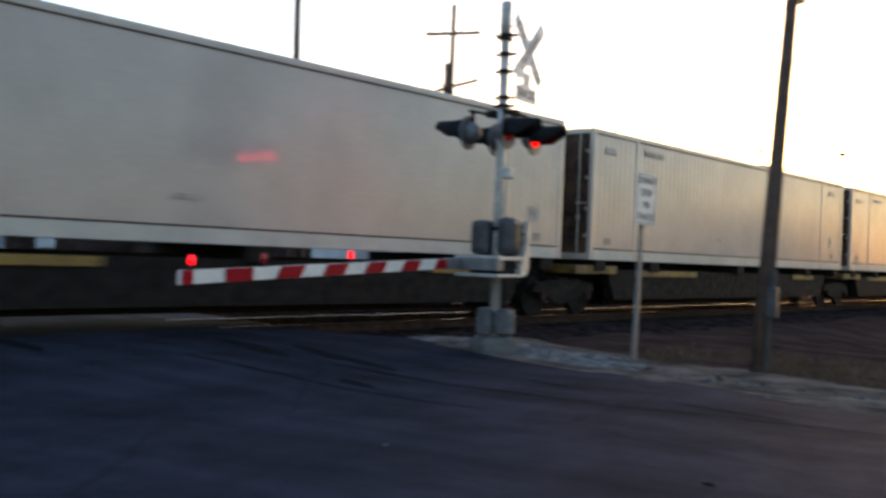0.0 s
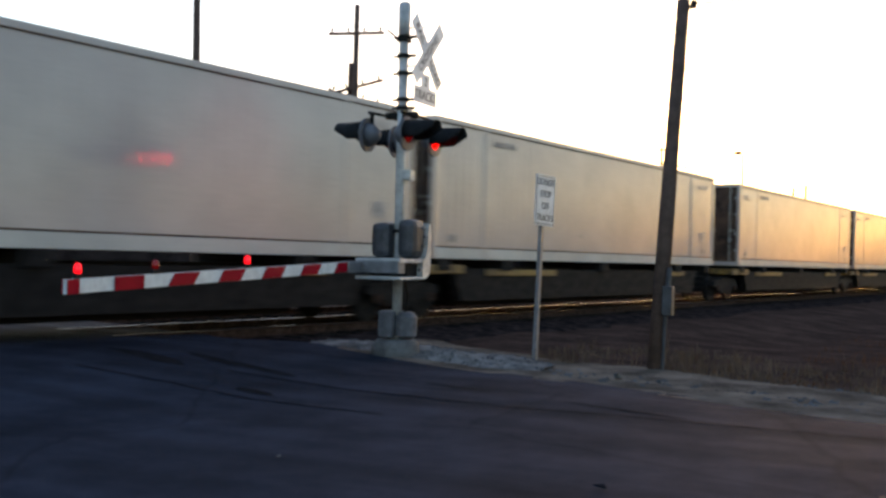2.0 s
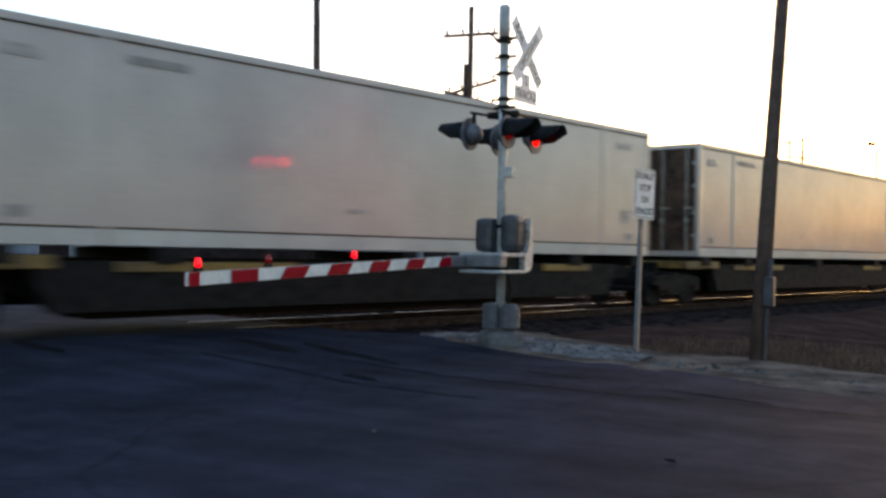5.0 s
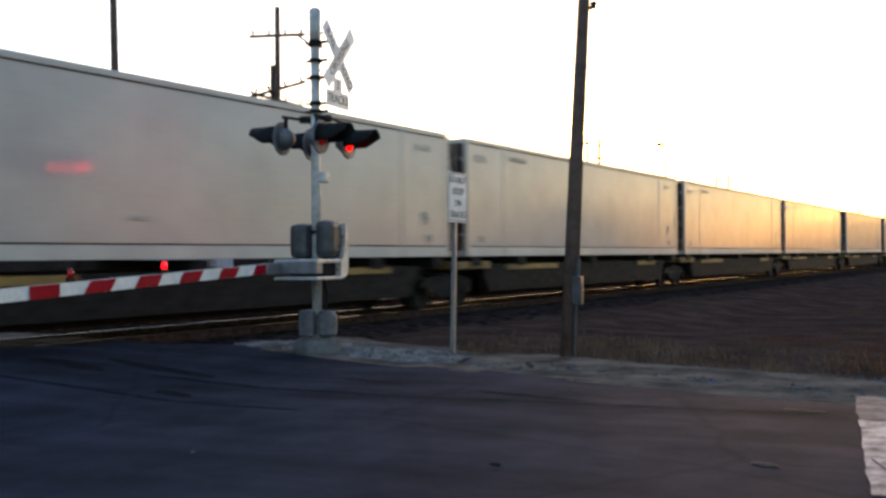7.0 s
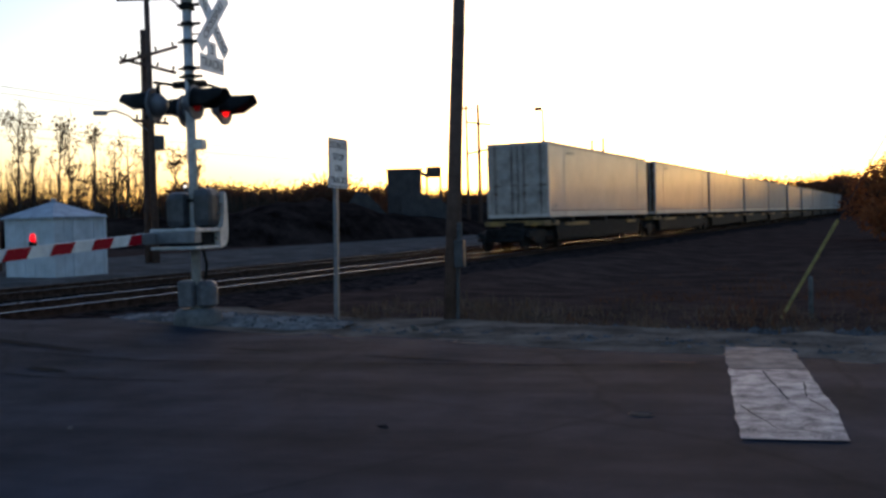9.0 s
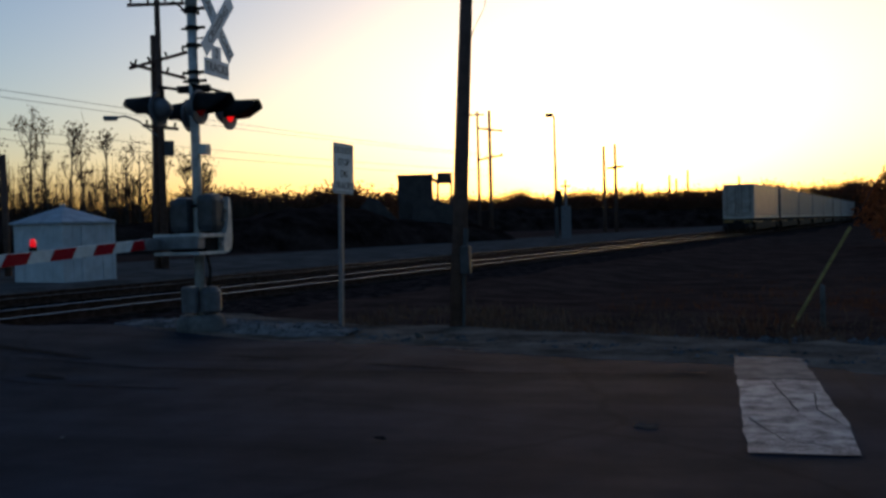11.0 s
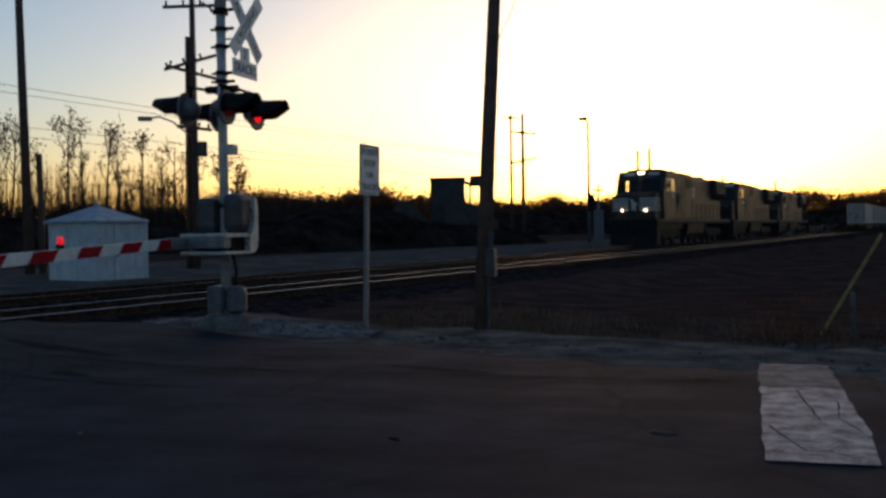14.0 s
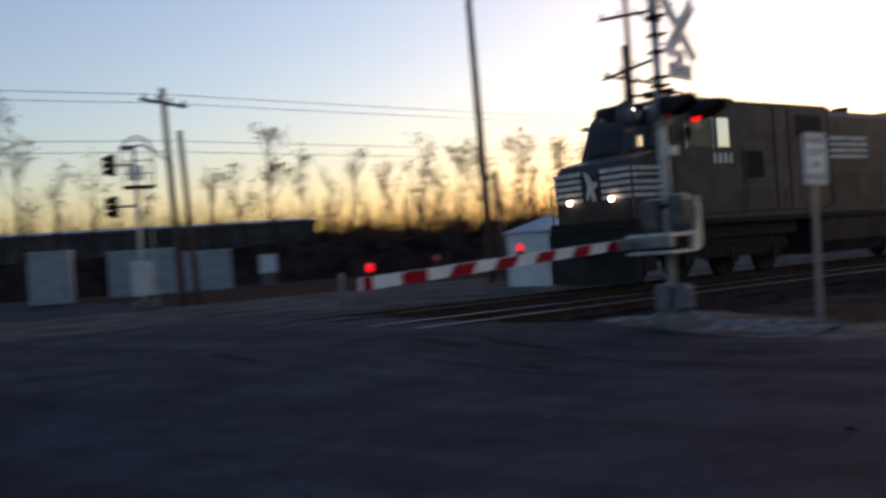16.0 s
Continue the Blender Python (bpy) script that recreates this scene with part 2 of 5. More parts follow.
    "red_dim": glow("red_lens", (1.0, 0.02, 0.02), 0.012, (0.1, 0.0, 0.0)),
    "red_bulb": glow("arm_lamp_red", (1.0, 0.01, 0.02), 0.4, (0.4, 0.0, 0.0)),
    "head": glow("headlight_glow", (1.0, 0.86, 0.66), 4.5),
    "red_beam": glow("lit_red_beam", (1.0, 0.01, 0.03), 8.0, (0.4, 0.0, 0.0)),
    "pilot_lamp": glow("small_white_lamp", (1.0, 0.97, 0.9), 0.6),
}


def glass_material():
    m = bpy.data.materials.new("dark_cab_glass")
    m.use_nodes = True
    p = m.node_tree.nodes["Principled BSDF"]
    p.inputs["Base Color"].default_value = (0.02, 0.022, 0.025, 1)
    p.inputs["Roughness"].default_value = 0.06
    p.inputs["Specular IOR Level"].default_value = 0.8
    return m


M["glass"] = glass_material()


def pane_material():
    """Clear cab glass: see-through, with a glancing gloss."""
    m = bpy.data.materials.new("clear_cab_pane")
    m.use_nodes = True
    nodes, links = m.node_tree.nodes, m.node_tree.links
    nodes.remove(nodes["Principled BSDF"])
    clear, gloss, mix, fr = nodes.new("ShaderNodeBsdfTransparent"), nodes.new("ShaderNodeBsdfGlossy"), nodes.new("ShaderNodeMixShader"), nodes.new("ShaderNodeFresnel")
    clear.inputs["Color"].default_value = (0.75, 0.76, 0.72, 1)
    gloss.inputs["Roughness"].default_value = 0.04
    links.new(fr.outputs[0], mix.inputs[0])
    links.new(clear.outputs[0], mix.inputs[1])
    links.new(gloss.outputs[0], mix.inputs[2])
    links.new(mix.outputs[0], nodes["Material Output"].inputs[0])
    return m


M["pane"] = pane_material()


def let_light_through(m, share, tint):
    """Thin leaves and blades pass part of the light from behind."""
    nodes, links = m.node_tree.nodes, m.node_tree.links
    thin, mix = nodes.new("ShaderNodeBsdfTranslucent"), nodes.new("ShaderNodeMixShader")
    thin.inputs["Color"].default_value = (*tint, 1)
    mix.inputs[0].default_value = share
    links.new(nodes["Principled BSDF"].outputs[0], mix.inputs[1])
    links.new(thin.outputs[0], mix.inputs[2])
    links.new(mix.outputs[0], nodes["Material Output"].inputs[0])


let_light_through(M["far_leaf"], 0.35, (0.20, 0.09, 0.05))
let_light_through(M["grass"], 0.2, (0.15, 0.095, 0.06))
let_light_through(M["bush_leaf"], 0.45, (0.30, 0.11, 0.045))
let_light_through(M["leaf"], 0.3, (0.12, 0.07, 0.03))


# ---- mesh building ----
class Geo:
    """Vertices and faces gathered for one mesh."""

    def __init__(self):
        self.v, self.f = [], []

    def add(self, verts, faces):
        k = len(self.v)
        self.v.extend(tuple(p) for p in verts)
        self.f.extend(tuple(k + i for i in f) for f in faces)
        return self

    def box(self, x0, x1, y0, y1, z0, z1, c=0.0):
        """A box, its edges cut back by c."""
        if c <= 0:
            v = [(x, y, z) for z in (z0, z1) for y in (y0, y1) for x in (x0, x1)]
            return self.add(v, [(0, 2, 3, 1), (4, 5, 7, 6), (0, 1, 5, 4), (2, 6, 7, 3), (0, 4, 6, 2), (1, 3, 7, 5)])
        bm = bmesh.new()
        bmesh.ops.create_cube(bm, size=1.0)
        for q in bm.verts:
            q.co = Vector(((x0 + x1) / 2 + q.co.x * (x1 - x0), (y0 + y1) / 2 + q.co.y * (y1 - y0), (z0 + z1) / 2 + q.co.z * (z1 - z0)))
        bmesh.ops.bevel(bm, geom=list(bm.edges), offset=c, segments=2, affect="EDGES", profile=0.6)
        bm.verts.ensure_lookup_table()
        self.add([q.co[:] for q in bm.verts], [[q.index for q in f.verts] for f in bm.faces])
        bm.free()
        return self

    def tube(self, pts, radii, sides=8, caps=True):
        pts = [Vector(p) for p in pts]
        if not isinstance(radii, (list, tuple)):
            radii = [radii] * len(pts)
        rings = []
        for i, p in enumerate(pts):
            t = (pts[min(i + 1, len(pts) - 1)] - pts[max(i - 1, 0)]).normalized()
            a = t.cross(Vector((0, 0, 1)) if abs(t.z) < 0.9 else Vector((1, 0, 0))).normalized()
            c = t.cross(a)
            rings.append([p + (a * math.cos(w) + c * math.sin(w)) * radii[i] for w in (2 * math.pi * k / sides for k in range(sides))])
        v = [q for r in rings for q in r]
        f = [(i * sides + k, i * sides + (k + 1) % sides, (i + 1) * sides + (k + 1) % sides, (i + 1) * sides + k)
             for i in range(len(pts) - 1) for k in range(sides)]
        if caps:
            f += [tuple(reversed(range(sides))), tuple(range((len(pts) - 1) * sides, len(pts) * sides))]
        return self.add(v, f)

    def prism(self, outline, axis, a, b):
        """A flat outline (pairs) drawn out along axis from a to b."""
        def put(p, h):
            return (h, p[0], p[1]) if axis == "x" else (p[0], h, p[1]) if axis == "y" else (p[0], p[1], h)
        k = len(outline)
        v = [put(p, a) for p in outline] + [put(p, b) for p in outline]
        f = [tuple(range(k)), tuple(reversed(range(k, 2 * k)))] + [(i, k + i, k + (i + 1) % k, (i + 1) % k) for i in range(k)]
        return self.add(v, f)

    def mesh(self, name, mat, soft=False):
        me = bpy.data.meshes.new(name)
        me.from_pydata(self.v, [], self.f)
        bm = bmesh.new()
        bm.from_mesh(me)
        bmesh.ops.recalc_face_normals(bm, faces=bm.faces)
        bm.to_mesh(me)
        bm.free()
        me.materials.append(mat)
        if soft:
            for poly in me.polygons:
                poly.use_smooth = True
        return me


def part(name, geo, mat, parent=None, label="", soft=False, m=None):
    ob = new(name, geo if isinstance(geo, bpy.types.Mesh) else geo.mesh(name, mat, soft))
    if parent:
        ob.parent = parent
    if m is not None:
        ob.matrix_local = m
    if label:
        ob["label"] = label
    return ob


def thing(name, label, category, m=None, group="", kind=""):
    ob = new(name)
    if m is not None:
        ob.matrix_world = m
    return tagged(ob, label, category, group, kind)


def lettering(text, size, mat, name="lettering"):
    """Raised flat letters as a mesh in the plane x, z, middle at the origin, facing -y."""
    cu = bpy.data.curves.new(name, "FONT")
    cu.body, cu.size, cu.align_x, cu.align_y, cu.extrude = text, size, "CENTER", "CENTER", 0.002
    tmp = bpy.data.objects.new(name, cu)
    scene.collection.objects.link(tmp)
    dg = bpy.context.evaluated_depsgraph_get()
    me = bpy.data.meshes.new_from_object(tmp.evaluated_get(dg))
    bpy.data.objects.remove(tmp)
    me.transform(pose(0, 0, 0, 90, 0, 0))
    me.materials.clear()
    me.materials.append(mat)
    return me


def sheet(name, xs, ys, height, mat, label, category="ground", kind="structure", soft=True):
    g = Geo()
    w = len(xs)
    g.v = [(x, y, height(x, y)) for y in ys for x in xs]
    g.f = [(j * w + i, j * w + i + 1, (j + 1) * w + i + 1, (j + 1) * w + i) for j in range(len(ys) - 1) for i in range(w - 1)]
    ob = part(name, g, mat, soft=soft)
    return tagged(ob, label, category, kind=kind)


def steps(a, b, k):
    return [a + (b - a) * i / k for i in range(k + 1)]


# ---- ground, road, ballast ----
def ground_z(x, y):
    d = N.x * x + N.y * y
    s = U.x * x + U.y * y
    z = -0.08 + 0.05 * noise.noise((x * 0.25, y * 0.25, 0)) + 0.03 * noise.noise((x * 0.9, y * 0.9, 3))
    z -= 0.35 * smooth(13, 26, s) * (1 - smooth(8.0, 11.5, d)) * smooth(-30, -6, d)
    z += 0.25 * smooth(45, 120, abs(d - 17)) * noise.noise((x * 0.03, y * 0.03, 7))
    inside = smooth(-1.2, 0.0, north_edge(x) + 0.4 - y) * smooth(-1.2, 0, y - south_edge(x))
    return z * (1 - inside) + (road_z(x, y) - 0.09) * inside


coords = [-2500, -1500, -900, -500, -300, -200, -140, -100] + steps(-80, -20, 24)[0:-1] + steps(-20, 12, 64)[0:-1] + steps(12, 60, 24) + [80, 110, 150, 200, 300, 500, 900, 1500, 2500]
rowsy = [-2500, -1500, -800, -400, -200, -100, -60, -30] + steps(-20, 4, 16)[0:-1] + steps(4, 24, 50)[0:-1] + steps(24, 80, 28) + [100, 130, 160, 200, 260, 350, 500, 800, 1400, 2500]
sheet("ground", coords, rowsy, ground_z, M["ground"], "dark dry weedy ground beside the railway")


def strip(name, xs, lo, hi, k, z, mat, label, category="road"):
    g = Geo()
    for x in xs:
        for j in range(k + 1):
            y = lo(x) + (hi(x) - lo(x)) * j / k
            g.v.append((x, y, z(x, y)))
    w = k + 1
    g.f = [(i * w + j, (i + 1) * w + j, (i + 1) * w + j + 1, i * w + j + 1) for i in range(len(xs) - 1) for j in range(k)]
    return tagged(part(name, g, mat, soft=True), label, category, kind="structure")


def ragged(x, seed, amount):
    return amount * (noise.noise((x * 0.7, seed, 0)) + 0.5 * noise.noise((x * 2.3, seed, 4)))


strip("road", steps(-75, 14, 240), south_edge, lambda x: north_edge(x) + ragged(x, 1, 0.3), 24,
      lambda x, y: road_z(x, y) + 0.012 * noise.noise((x * 0.5, y * 0.5, 2)), M["asphalt"], "worn dark asphalt road over the level crossing", "road")
strip("shoulder", steps(-9.5, 10, 90), lambda x: north_edge(x) - 0.4, lambda x: north_edge(x) + 2.1 + ragged(x, 9, 0.6), 12,
      lambda x, y: road_z(x, y) + 0.004 + (0.0 if y < north_edge(x) else 0.03 * noise.noise((x * 2, y * 2, 5))) - (0.035 if y < north_edge(x) - 0.2 else 0), M["shoulder"], "strip of pale sandy gravel along the road", "shoulder")

# white stop line: worn thermoplastic in two lengths
stop_line = thing("stop_line", "worn white painted stop line across the lane", "road marking")
for y0, y1 in ((4.88, 7.72), (7.76, 9.22)):
    g = Geo()
    k = 40
    for i in range(k + 1):
        y = y0 + (y1 - y0) * i / k
        for x in (-1.24 + ragged(y * 1.3, 21, 0.035), -0.9, -0.56 + ragged(y * 1.3, 31, 0.035)):
            g.v.append((x, y, road_z(x, y) + 0.012 * noise.noise((x * 0.5, y * 0.5, 2)) + 0.012))
    g.f = [(3 * i + j, 3 * i + j + 1, 3 * i + j + 4, 3 * i + j + 3) for i in range(k) for j in range(2)]
    part("painted_bar", g, M["paint_white" if y0 < 6 else "paint_thin"], stop_line)


def crack(name, pts, width, parent=None, lift=0.016):
    """A thin dark strip along points of the road, its width uneven."""
    g = Geo()
    line = []
    for (xa, ya), (xb, yb) in zip(pts, pts[1:]):
        k = max(3, int(math.hypot(xb - xa, yb - ya) / 0.12))
        line += [(xa + (xb - xa) * i / k, ya + (yb - ya) * i / k) for i in range(k)]
    line.append(pts[-1])
    for i, (x, y) in enumerate(line):
        xa, ya = line[max(0, i - 1)]
        xb, yb = line[min(len(line) - 1, i + 1)]
        q = math.hypot(xb - xa, yb - ya)
        ox, oy = -(yb - ya) / q, (xb - xa) / q
        mid = 0.8 * width * noise.noise((x * 2.3, y * 2.3, 8)) + 0.8 * width * noise.noise((x * 7, y * 7, 3))
        half = width * (0.5 + 0.4 * noise.noise((x * 4, y * 4, 1)))
        for w in (mid - half, mid + half):
            px, py = x + ox * w, y + oy * w
            g.v.append((px, py, road_z(px, py) + 0.012 * noise.noise((px * 0.5, py * 0.5, 2)) + lift))
    g.f = [(2 * i, 2 * i + 1, 2 * i + 3, 2 * i + 2) for i in range(len(line) - 1)]
    return part(name, g, M["tar"], parent)


for pts in (((-1.24, 7.68), (-0.9, 7.6), (-0.56, 7.45)), ((-0.95, 7.55), (-0.9, 6.9), (-0.84, 6.2)), ((-1.2, 5.95), (-1.08, 5.5), (-1.0, 5.2), (-0.62, 5.06)), ((-0.66, 7.0), (-0.7, 6.3), (-0.6, 5.8))):
    crack("crack", pts, 0.011, stop_line)


def along(name, profile, mat, label, s0=-500, s1=1500, category="ballast", wave=0.0, kind="structure", fine=True):
    """A cross section (d, z) drawn along the tracks."""
    g = Geo()
    ss = [s0, -200, -100, -60] + (steps(-40, 120, 160) if fine else [-40, 0, 40, 80, 120]) + [140, 170, 220, 300, 450, 700, s1]
    w = len(profile)
    for s in ss:
        for d, z in profile:
            p = at_track(s, d, z + wave * noise.noise((s * 1.3, d * 1.3, 0)))
            g.v.append(p[:])
    g.f = [(i * w + j, (i + 1) * w + j, (i + 1) * w + j + 1, i * w + j + 1) for i in range(len(ss) - 1) for j in range(w - 1)]
    return tagged(part(name, g, mat, soft=True), label, category, kind=kind)


along("ballast", [(11.2, -0.25), (11.7, -0.14), (12.2, -0.08), (12.8, -0.02), (13.4, 0.0), (14.2, 0.0), (15.1, -0.01), (16.0, 0.0), (17.1, -0.04), (18.3, 0.0),
      (19.2, -0.01), (20.1, 0.0), (21.0, 0.0), (21.8, -0.05), (22.5, -0.14), (23.2, -0.3)], M["ballast"], "dark crushed stone ballast under both tracks", wave=0.05)
along("service_road", [(23.6, -0.12), (23.9, -0.01), (27, 0.02), (31, 0.03), (35, 0.02), (38.5, 0.0), (39.2, -0.14)], M["gravel"], "pale grey gravel service road beside the tracks", category="gravel road", wave=0.03)


def railway_track(d, label, head, half):
    tr = thing("railway_track", label, "railway track", kind="structure")
    for side in (-0.7525, 0.7525):
        prof = [(-0.075, -0.17), (0.075, -0.17), (0.075, -0.155), (0.012, -0.13), (0.012, -0.045), (0.036, -0.035), (0.036, -0.004), (-0.036, -0.004), (-0.036, -0.035), (-0.012, -0.045), (-0.012, -0.13), (-0.075, -0.155)]
        g, h = Geo(), Geo()
        ss = [-500, -100, -30, 0, 20, 40, 70, 100, 150, 220, 320, 500, 900, 1500]
        for s in ss:
            for a, z in prof:
                g.v.append(at_track(s, d + side + a, RAIL + z)[:])
            for a, z in ((-half - 0.006, -0.004), (-half, 0.0), (half, 0.0), (half + 0.006, -0.004)):
                h.v.append(at_track(s, d + side + a, RAIL + z)[:])
        w = len(prof)
        g.f = [(i * w + j, (i + 1) * w + j, (i + 1) * w + (j + 1) % w, i * w + (j + 1) % w) for i in range(len(ss) - 1) for j in range(w)]
        h.f = [(i * 4 + j, (i + 1) * 4 + j, (i + 1) * 4 + j + 1, i * 4 + j + 1) for i in range(len(ss) - 1) for j in range(3)]
        rail = part("rail", g, M["rail_rust"], tr)
        part("rail_head", h, M[head], rail, "worn steel running surface")
    return tr


TRACKS = [railway_track(D1, "near railway track with rusty rails and polished tops", "rail_head", 0.022), railway_track(D2, "second railway track with dull rusty rails", "rail_dull", 0.02)]


# ---- crossing gate with flashing lights ----
def disc(g, x0, x1, y, z, r, k=20):
    return g.tube([(x0, y, z), (x1, y, z)], r, k)


def crossing_gate():
    t = thing("crossing_gate", "silver crossing mast with crossbuck, red flashers and lowered striped gate arm", "crossing gate", pose(-8.51, 11.33, 0))
    part("pedestal", Geo().tube([(0, 0, -0.1), (0, 0, 0.2), (0, 0, 0.27)], [0.36, 0.34, 0.28], 20), M["concrete"], t, "round weathered concrete footing", True)
    part("junction_box", Geo().box(-0.2, 0.02, -0.2, 0.2, 0.3, 0.68, 0.03).tube([(0.13, 0.04, 0.28), (0.13, 0.04, 0.33), (0.13, 0.04, 0.6), (0.13, 0.04, 0.67)], [0.09, 0.16, 0.16, 0.1], 12), M["lamp_grey"], t, "cast metal junction box at the mast's foot")
    part("mast", Geo().tube([(0, 0, 0.2), (0, 0, 5.09)], 0.068, 18), M["silver"], t, "silver painted steel mast", True)
    part("mast_cap", Geo().tube([(0, 0, 4.58), (0, 0, 5.1)], 0.085, 18).tube([(0, 0, 5.1), (0, 0, 5.13)], [0.085, 0.05], 18), M["silver"], t, "galvanised sleeve on the mast's top", True)
    for z in (4.62, 4.35, 4.1, 3.72, 3.6):
        part("clamp", Geo().tube([(0, 0, z - 0.03), (0, 0, z + 0.03)], 0.09, 14).box(0.06, 0.2, -0.02, 0.02, z - 0.02, z + 0.02).box(-0.16, -0.06, -0.015, 0.015, z - 0.015, z + 0.015), M["dark"], t)
    # crossbuck of two crossed blades
    cx, cy, cz = 0.27, 0.22, 4.42
    for name, ang, word, dx in (("crossbuck_blade", -45, (("RAIL", -0.34), ("ROAD", 0.34)), 0.0), ("crossbuck_blade", 45, (("CROSSING", 0.0),), 0.022)):
        m = pose(cx + dx, cy, cz, 0, 0, 90) @ pose(0, 0, 0, 0, -ang, 0)
        bl = part(name, Geo().box(-0.61, 0.61, -0.004, 0.004, -0.115, 0.115), M["sign"], t, "white reflective blade lettered in black", m=m)
        for wd, off in word:
            part("lettering", lettering(wd, 0.17, M["legend"]), None, bl, m=pose(off, -0.007, 0))
    for y, z in ((-0.02, 4.75), (0.0, 4.2)):
        part("bracket", Geo().tube([(0.05, 0, z), (0.2, y + 0.08, z + 0.02), (0.27, y + 0.16, z + 0.03)], 0.012, 6), M["dark"], t)
    plate = part("track_count_plate", Geo().prism([(-0.36, -0.12), (0.36, -0.12), (0.36, 0.12), (0.14, 0.12), (0.14, 0.32), (-0.14, 0.32), (-0.14, 0.12), (-0.36, 0.12)], "y", -0.004, 0.004),
                 M["sign"], t, "white plate lettered 2 TRACKS", m=pose(0.27, 0.19, 3.785, 0, 0, 90))
    part("lettering", lettering("TRACKS", 0.185, M["legend"]), None, plate, m=pose(0, -0.007, 0))
    part("lettering", lettering("2", 0.2, M["legend"]), None, plate, m=pose(0, -0.007, 0.21))
    part("wire_bracket", Geo().tube([(-0.05, 0, 4.58), (-0.1, -0.16, 4.64), (-0.12, -0.3, 4.68)], 0.014, 6).box(-0.08, 0.08, -0.09, 0.09, 4.55, 4.61, 0.01), M["dark"], t)
    # lamp cross arms and four hooded lamps
    part("cross_arm", Geo().tube([(-0.25, -0.52, 3.47), (-0.22, 0.0, 3.49), (-0.25, 0.5, 3.47)], 0.022, 8).tube([(0.25, -0.5, 3.47), (0.22, 0.0, 3.49), (0.25, 0.52, 3.47)], 0.022, 8)
         .box(-0.25, 0.25, -0.05, 0.05, 3.44, 3.54, 0.015), M["dark"], t, "dark pipe arms carrying the lamps", True)
    for side in (1, -1):
        for y in (-0.43, 0.43):
            lamp = part("flashing_light", disc(Geo(), side * 0.30, side * 0.33, y, 3.17, 0.24, 28), M["lamp_grey"], t, "round dark backplate with a hooded red lamp")
            part("housing", Geo().tube([(side * 0.30, y, 3.17), (side * 0.22, y, 3.17), (side * 0.13, y, 3.17)], [0.17, 0.15, 0.07], 18), M["lamp_grey"], lamp, "", True)
            part("stem", Geo().tube([(side * 0.25, y, 3.45), (side * 0.25, y, 3.3)], 0.03, 8), M["dark"], lamp)
            lit = y > 0
            part("lens", Geo().tube([(side * 0.33, y, 3.15), (side * 0.345, y, 3.15), (side * 0.355, y, 3.15)], [0.11, 0.10, 0.05], 20), (M["red_lit"] if side > 0 else M["red_beam"]) if lit else M["red_dim"], lamp, "red lens", True)
            g, k = Geo(), 18
            for r_, x_, drop in ((0.2, 0.33, 0.12), (0.185, 0.55, 0.06), (0.16, 0.78, 0.0)):
                for i in range(k + 1):
                    w = math.pi * (-0.12 + 1.24 * i / k) if x_ < 0.6 else math.pi * (0.08 + 0.84 * i / k)
                    g.v.append((side * x_, y + r_ * math.cos(w), 3.17 + r_ * math.sin(w) + (0.02 if x_ > 0.6 else 0)))
            g.f = [(j * (k + 1) + i, j * (k + 1) + i + 1, (j + 1) * (k + 1) + i + 1, (j + 1) * (k + 1) + i) for j in range(2) for i in range(k)]
            hood = part("hood", g, M["black"], lamp, "long matt black visor", True)
            so = hood.modifiers.new("thick", "SOLIDIFY")
            so.thickness = 0.006
    part("bell_box", Geo().box(0.06, 0.2, -0.08, 0.08, 2.55, 2.7, 0.02), M["silver"], t)
    # gate mechanism, counterweights, arm
    part("mechanism", Geo().box(-0.36, -0.05, -0.2, 0.22, 1.44, 1.95, 0.1).box(0.05, 0.33, -0.18, 0.22, 1.44, 2.0, 0.11), M["mech"], t, "dark grey rounded gate mechanism housing")
    part("mast_band", Geo().box(-0.2, 0.2, -0.1, 0.1, 1.8, 1.85, 0.01), M["dark"], t)
    for y, z in ((0.1, 1.62), (0.16, 1.76), (0.1, 1.88)):
        part("bolt", Geo().tube([(0.32, y, z), (0.36, y, z)], 0.025, 8), M["galv"], t)
    part("upper_tray", Geo().box(-0.34, 0.36, -0.64, 0.16, 1.375, 1.43, 0.012), M["silver"], t, "pale upper channel of the gate support")
    part("lower_tray", Geo().box(-0.34, 0.36, -0.64, 0.12, 1.135, 1.18, 0.012), M["silver"], t, "pale lower channel of the gate support")
    part("gear_block", Geo().box(-0.28, 0.28, -0.3, 0.12, 1.18, 1.375, 0.02), M["dark"], t)
    for x in (-0.3, 0.32):
        part("side_arm", Geo().prism([(0.06, 1.14), (0.2, 1.16), (0.28, 1.22), (0.31, 1.34), (0.31, 1.8), (0.28, 1.92), (0.22, 1.95), (0.2, 1.6), (0.14, 1.45), (0.06, 1.42)], "x", x - 0.05, x + 0.05), M["silver"], t, "pale curved side arm")
    part("bolt", Geo().tube([(0.36, -0.05, 1.28), (0.385, -0.05, 1.28)], 0.03, 10), M["galv"], t)
    part("counterweight", Geo().box(-0.28, 0.32, 0.21, 0.3, 1.3, 1.55, 0.02), M["silver"], t)
    part("arm_clamp", Geo().box(-0.31, 0.35, -0.66, -0.45, 1.22, 1.4, 0.02).box(-0.3, -0.2, -1.05, -0.7, 1.22, 1.38, 0.015), M["galv"], t, "galvanised arm adapter")
    part("conduit", Geo().tube([(0.1, 0.05, 0.6), (0.14, 0.06, 0.9), (0.08, 0.05, 1.2)], 0.02, 6), M["dark"], t)
    zr = lambda y: 1.297 + 0.039 * (y + 1.13)
    g = Geo()
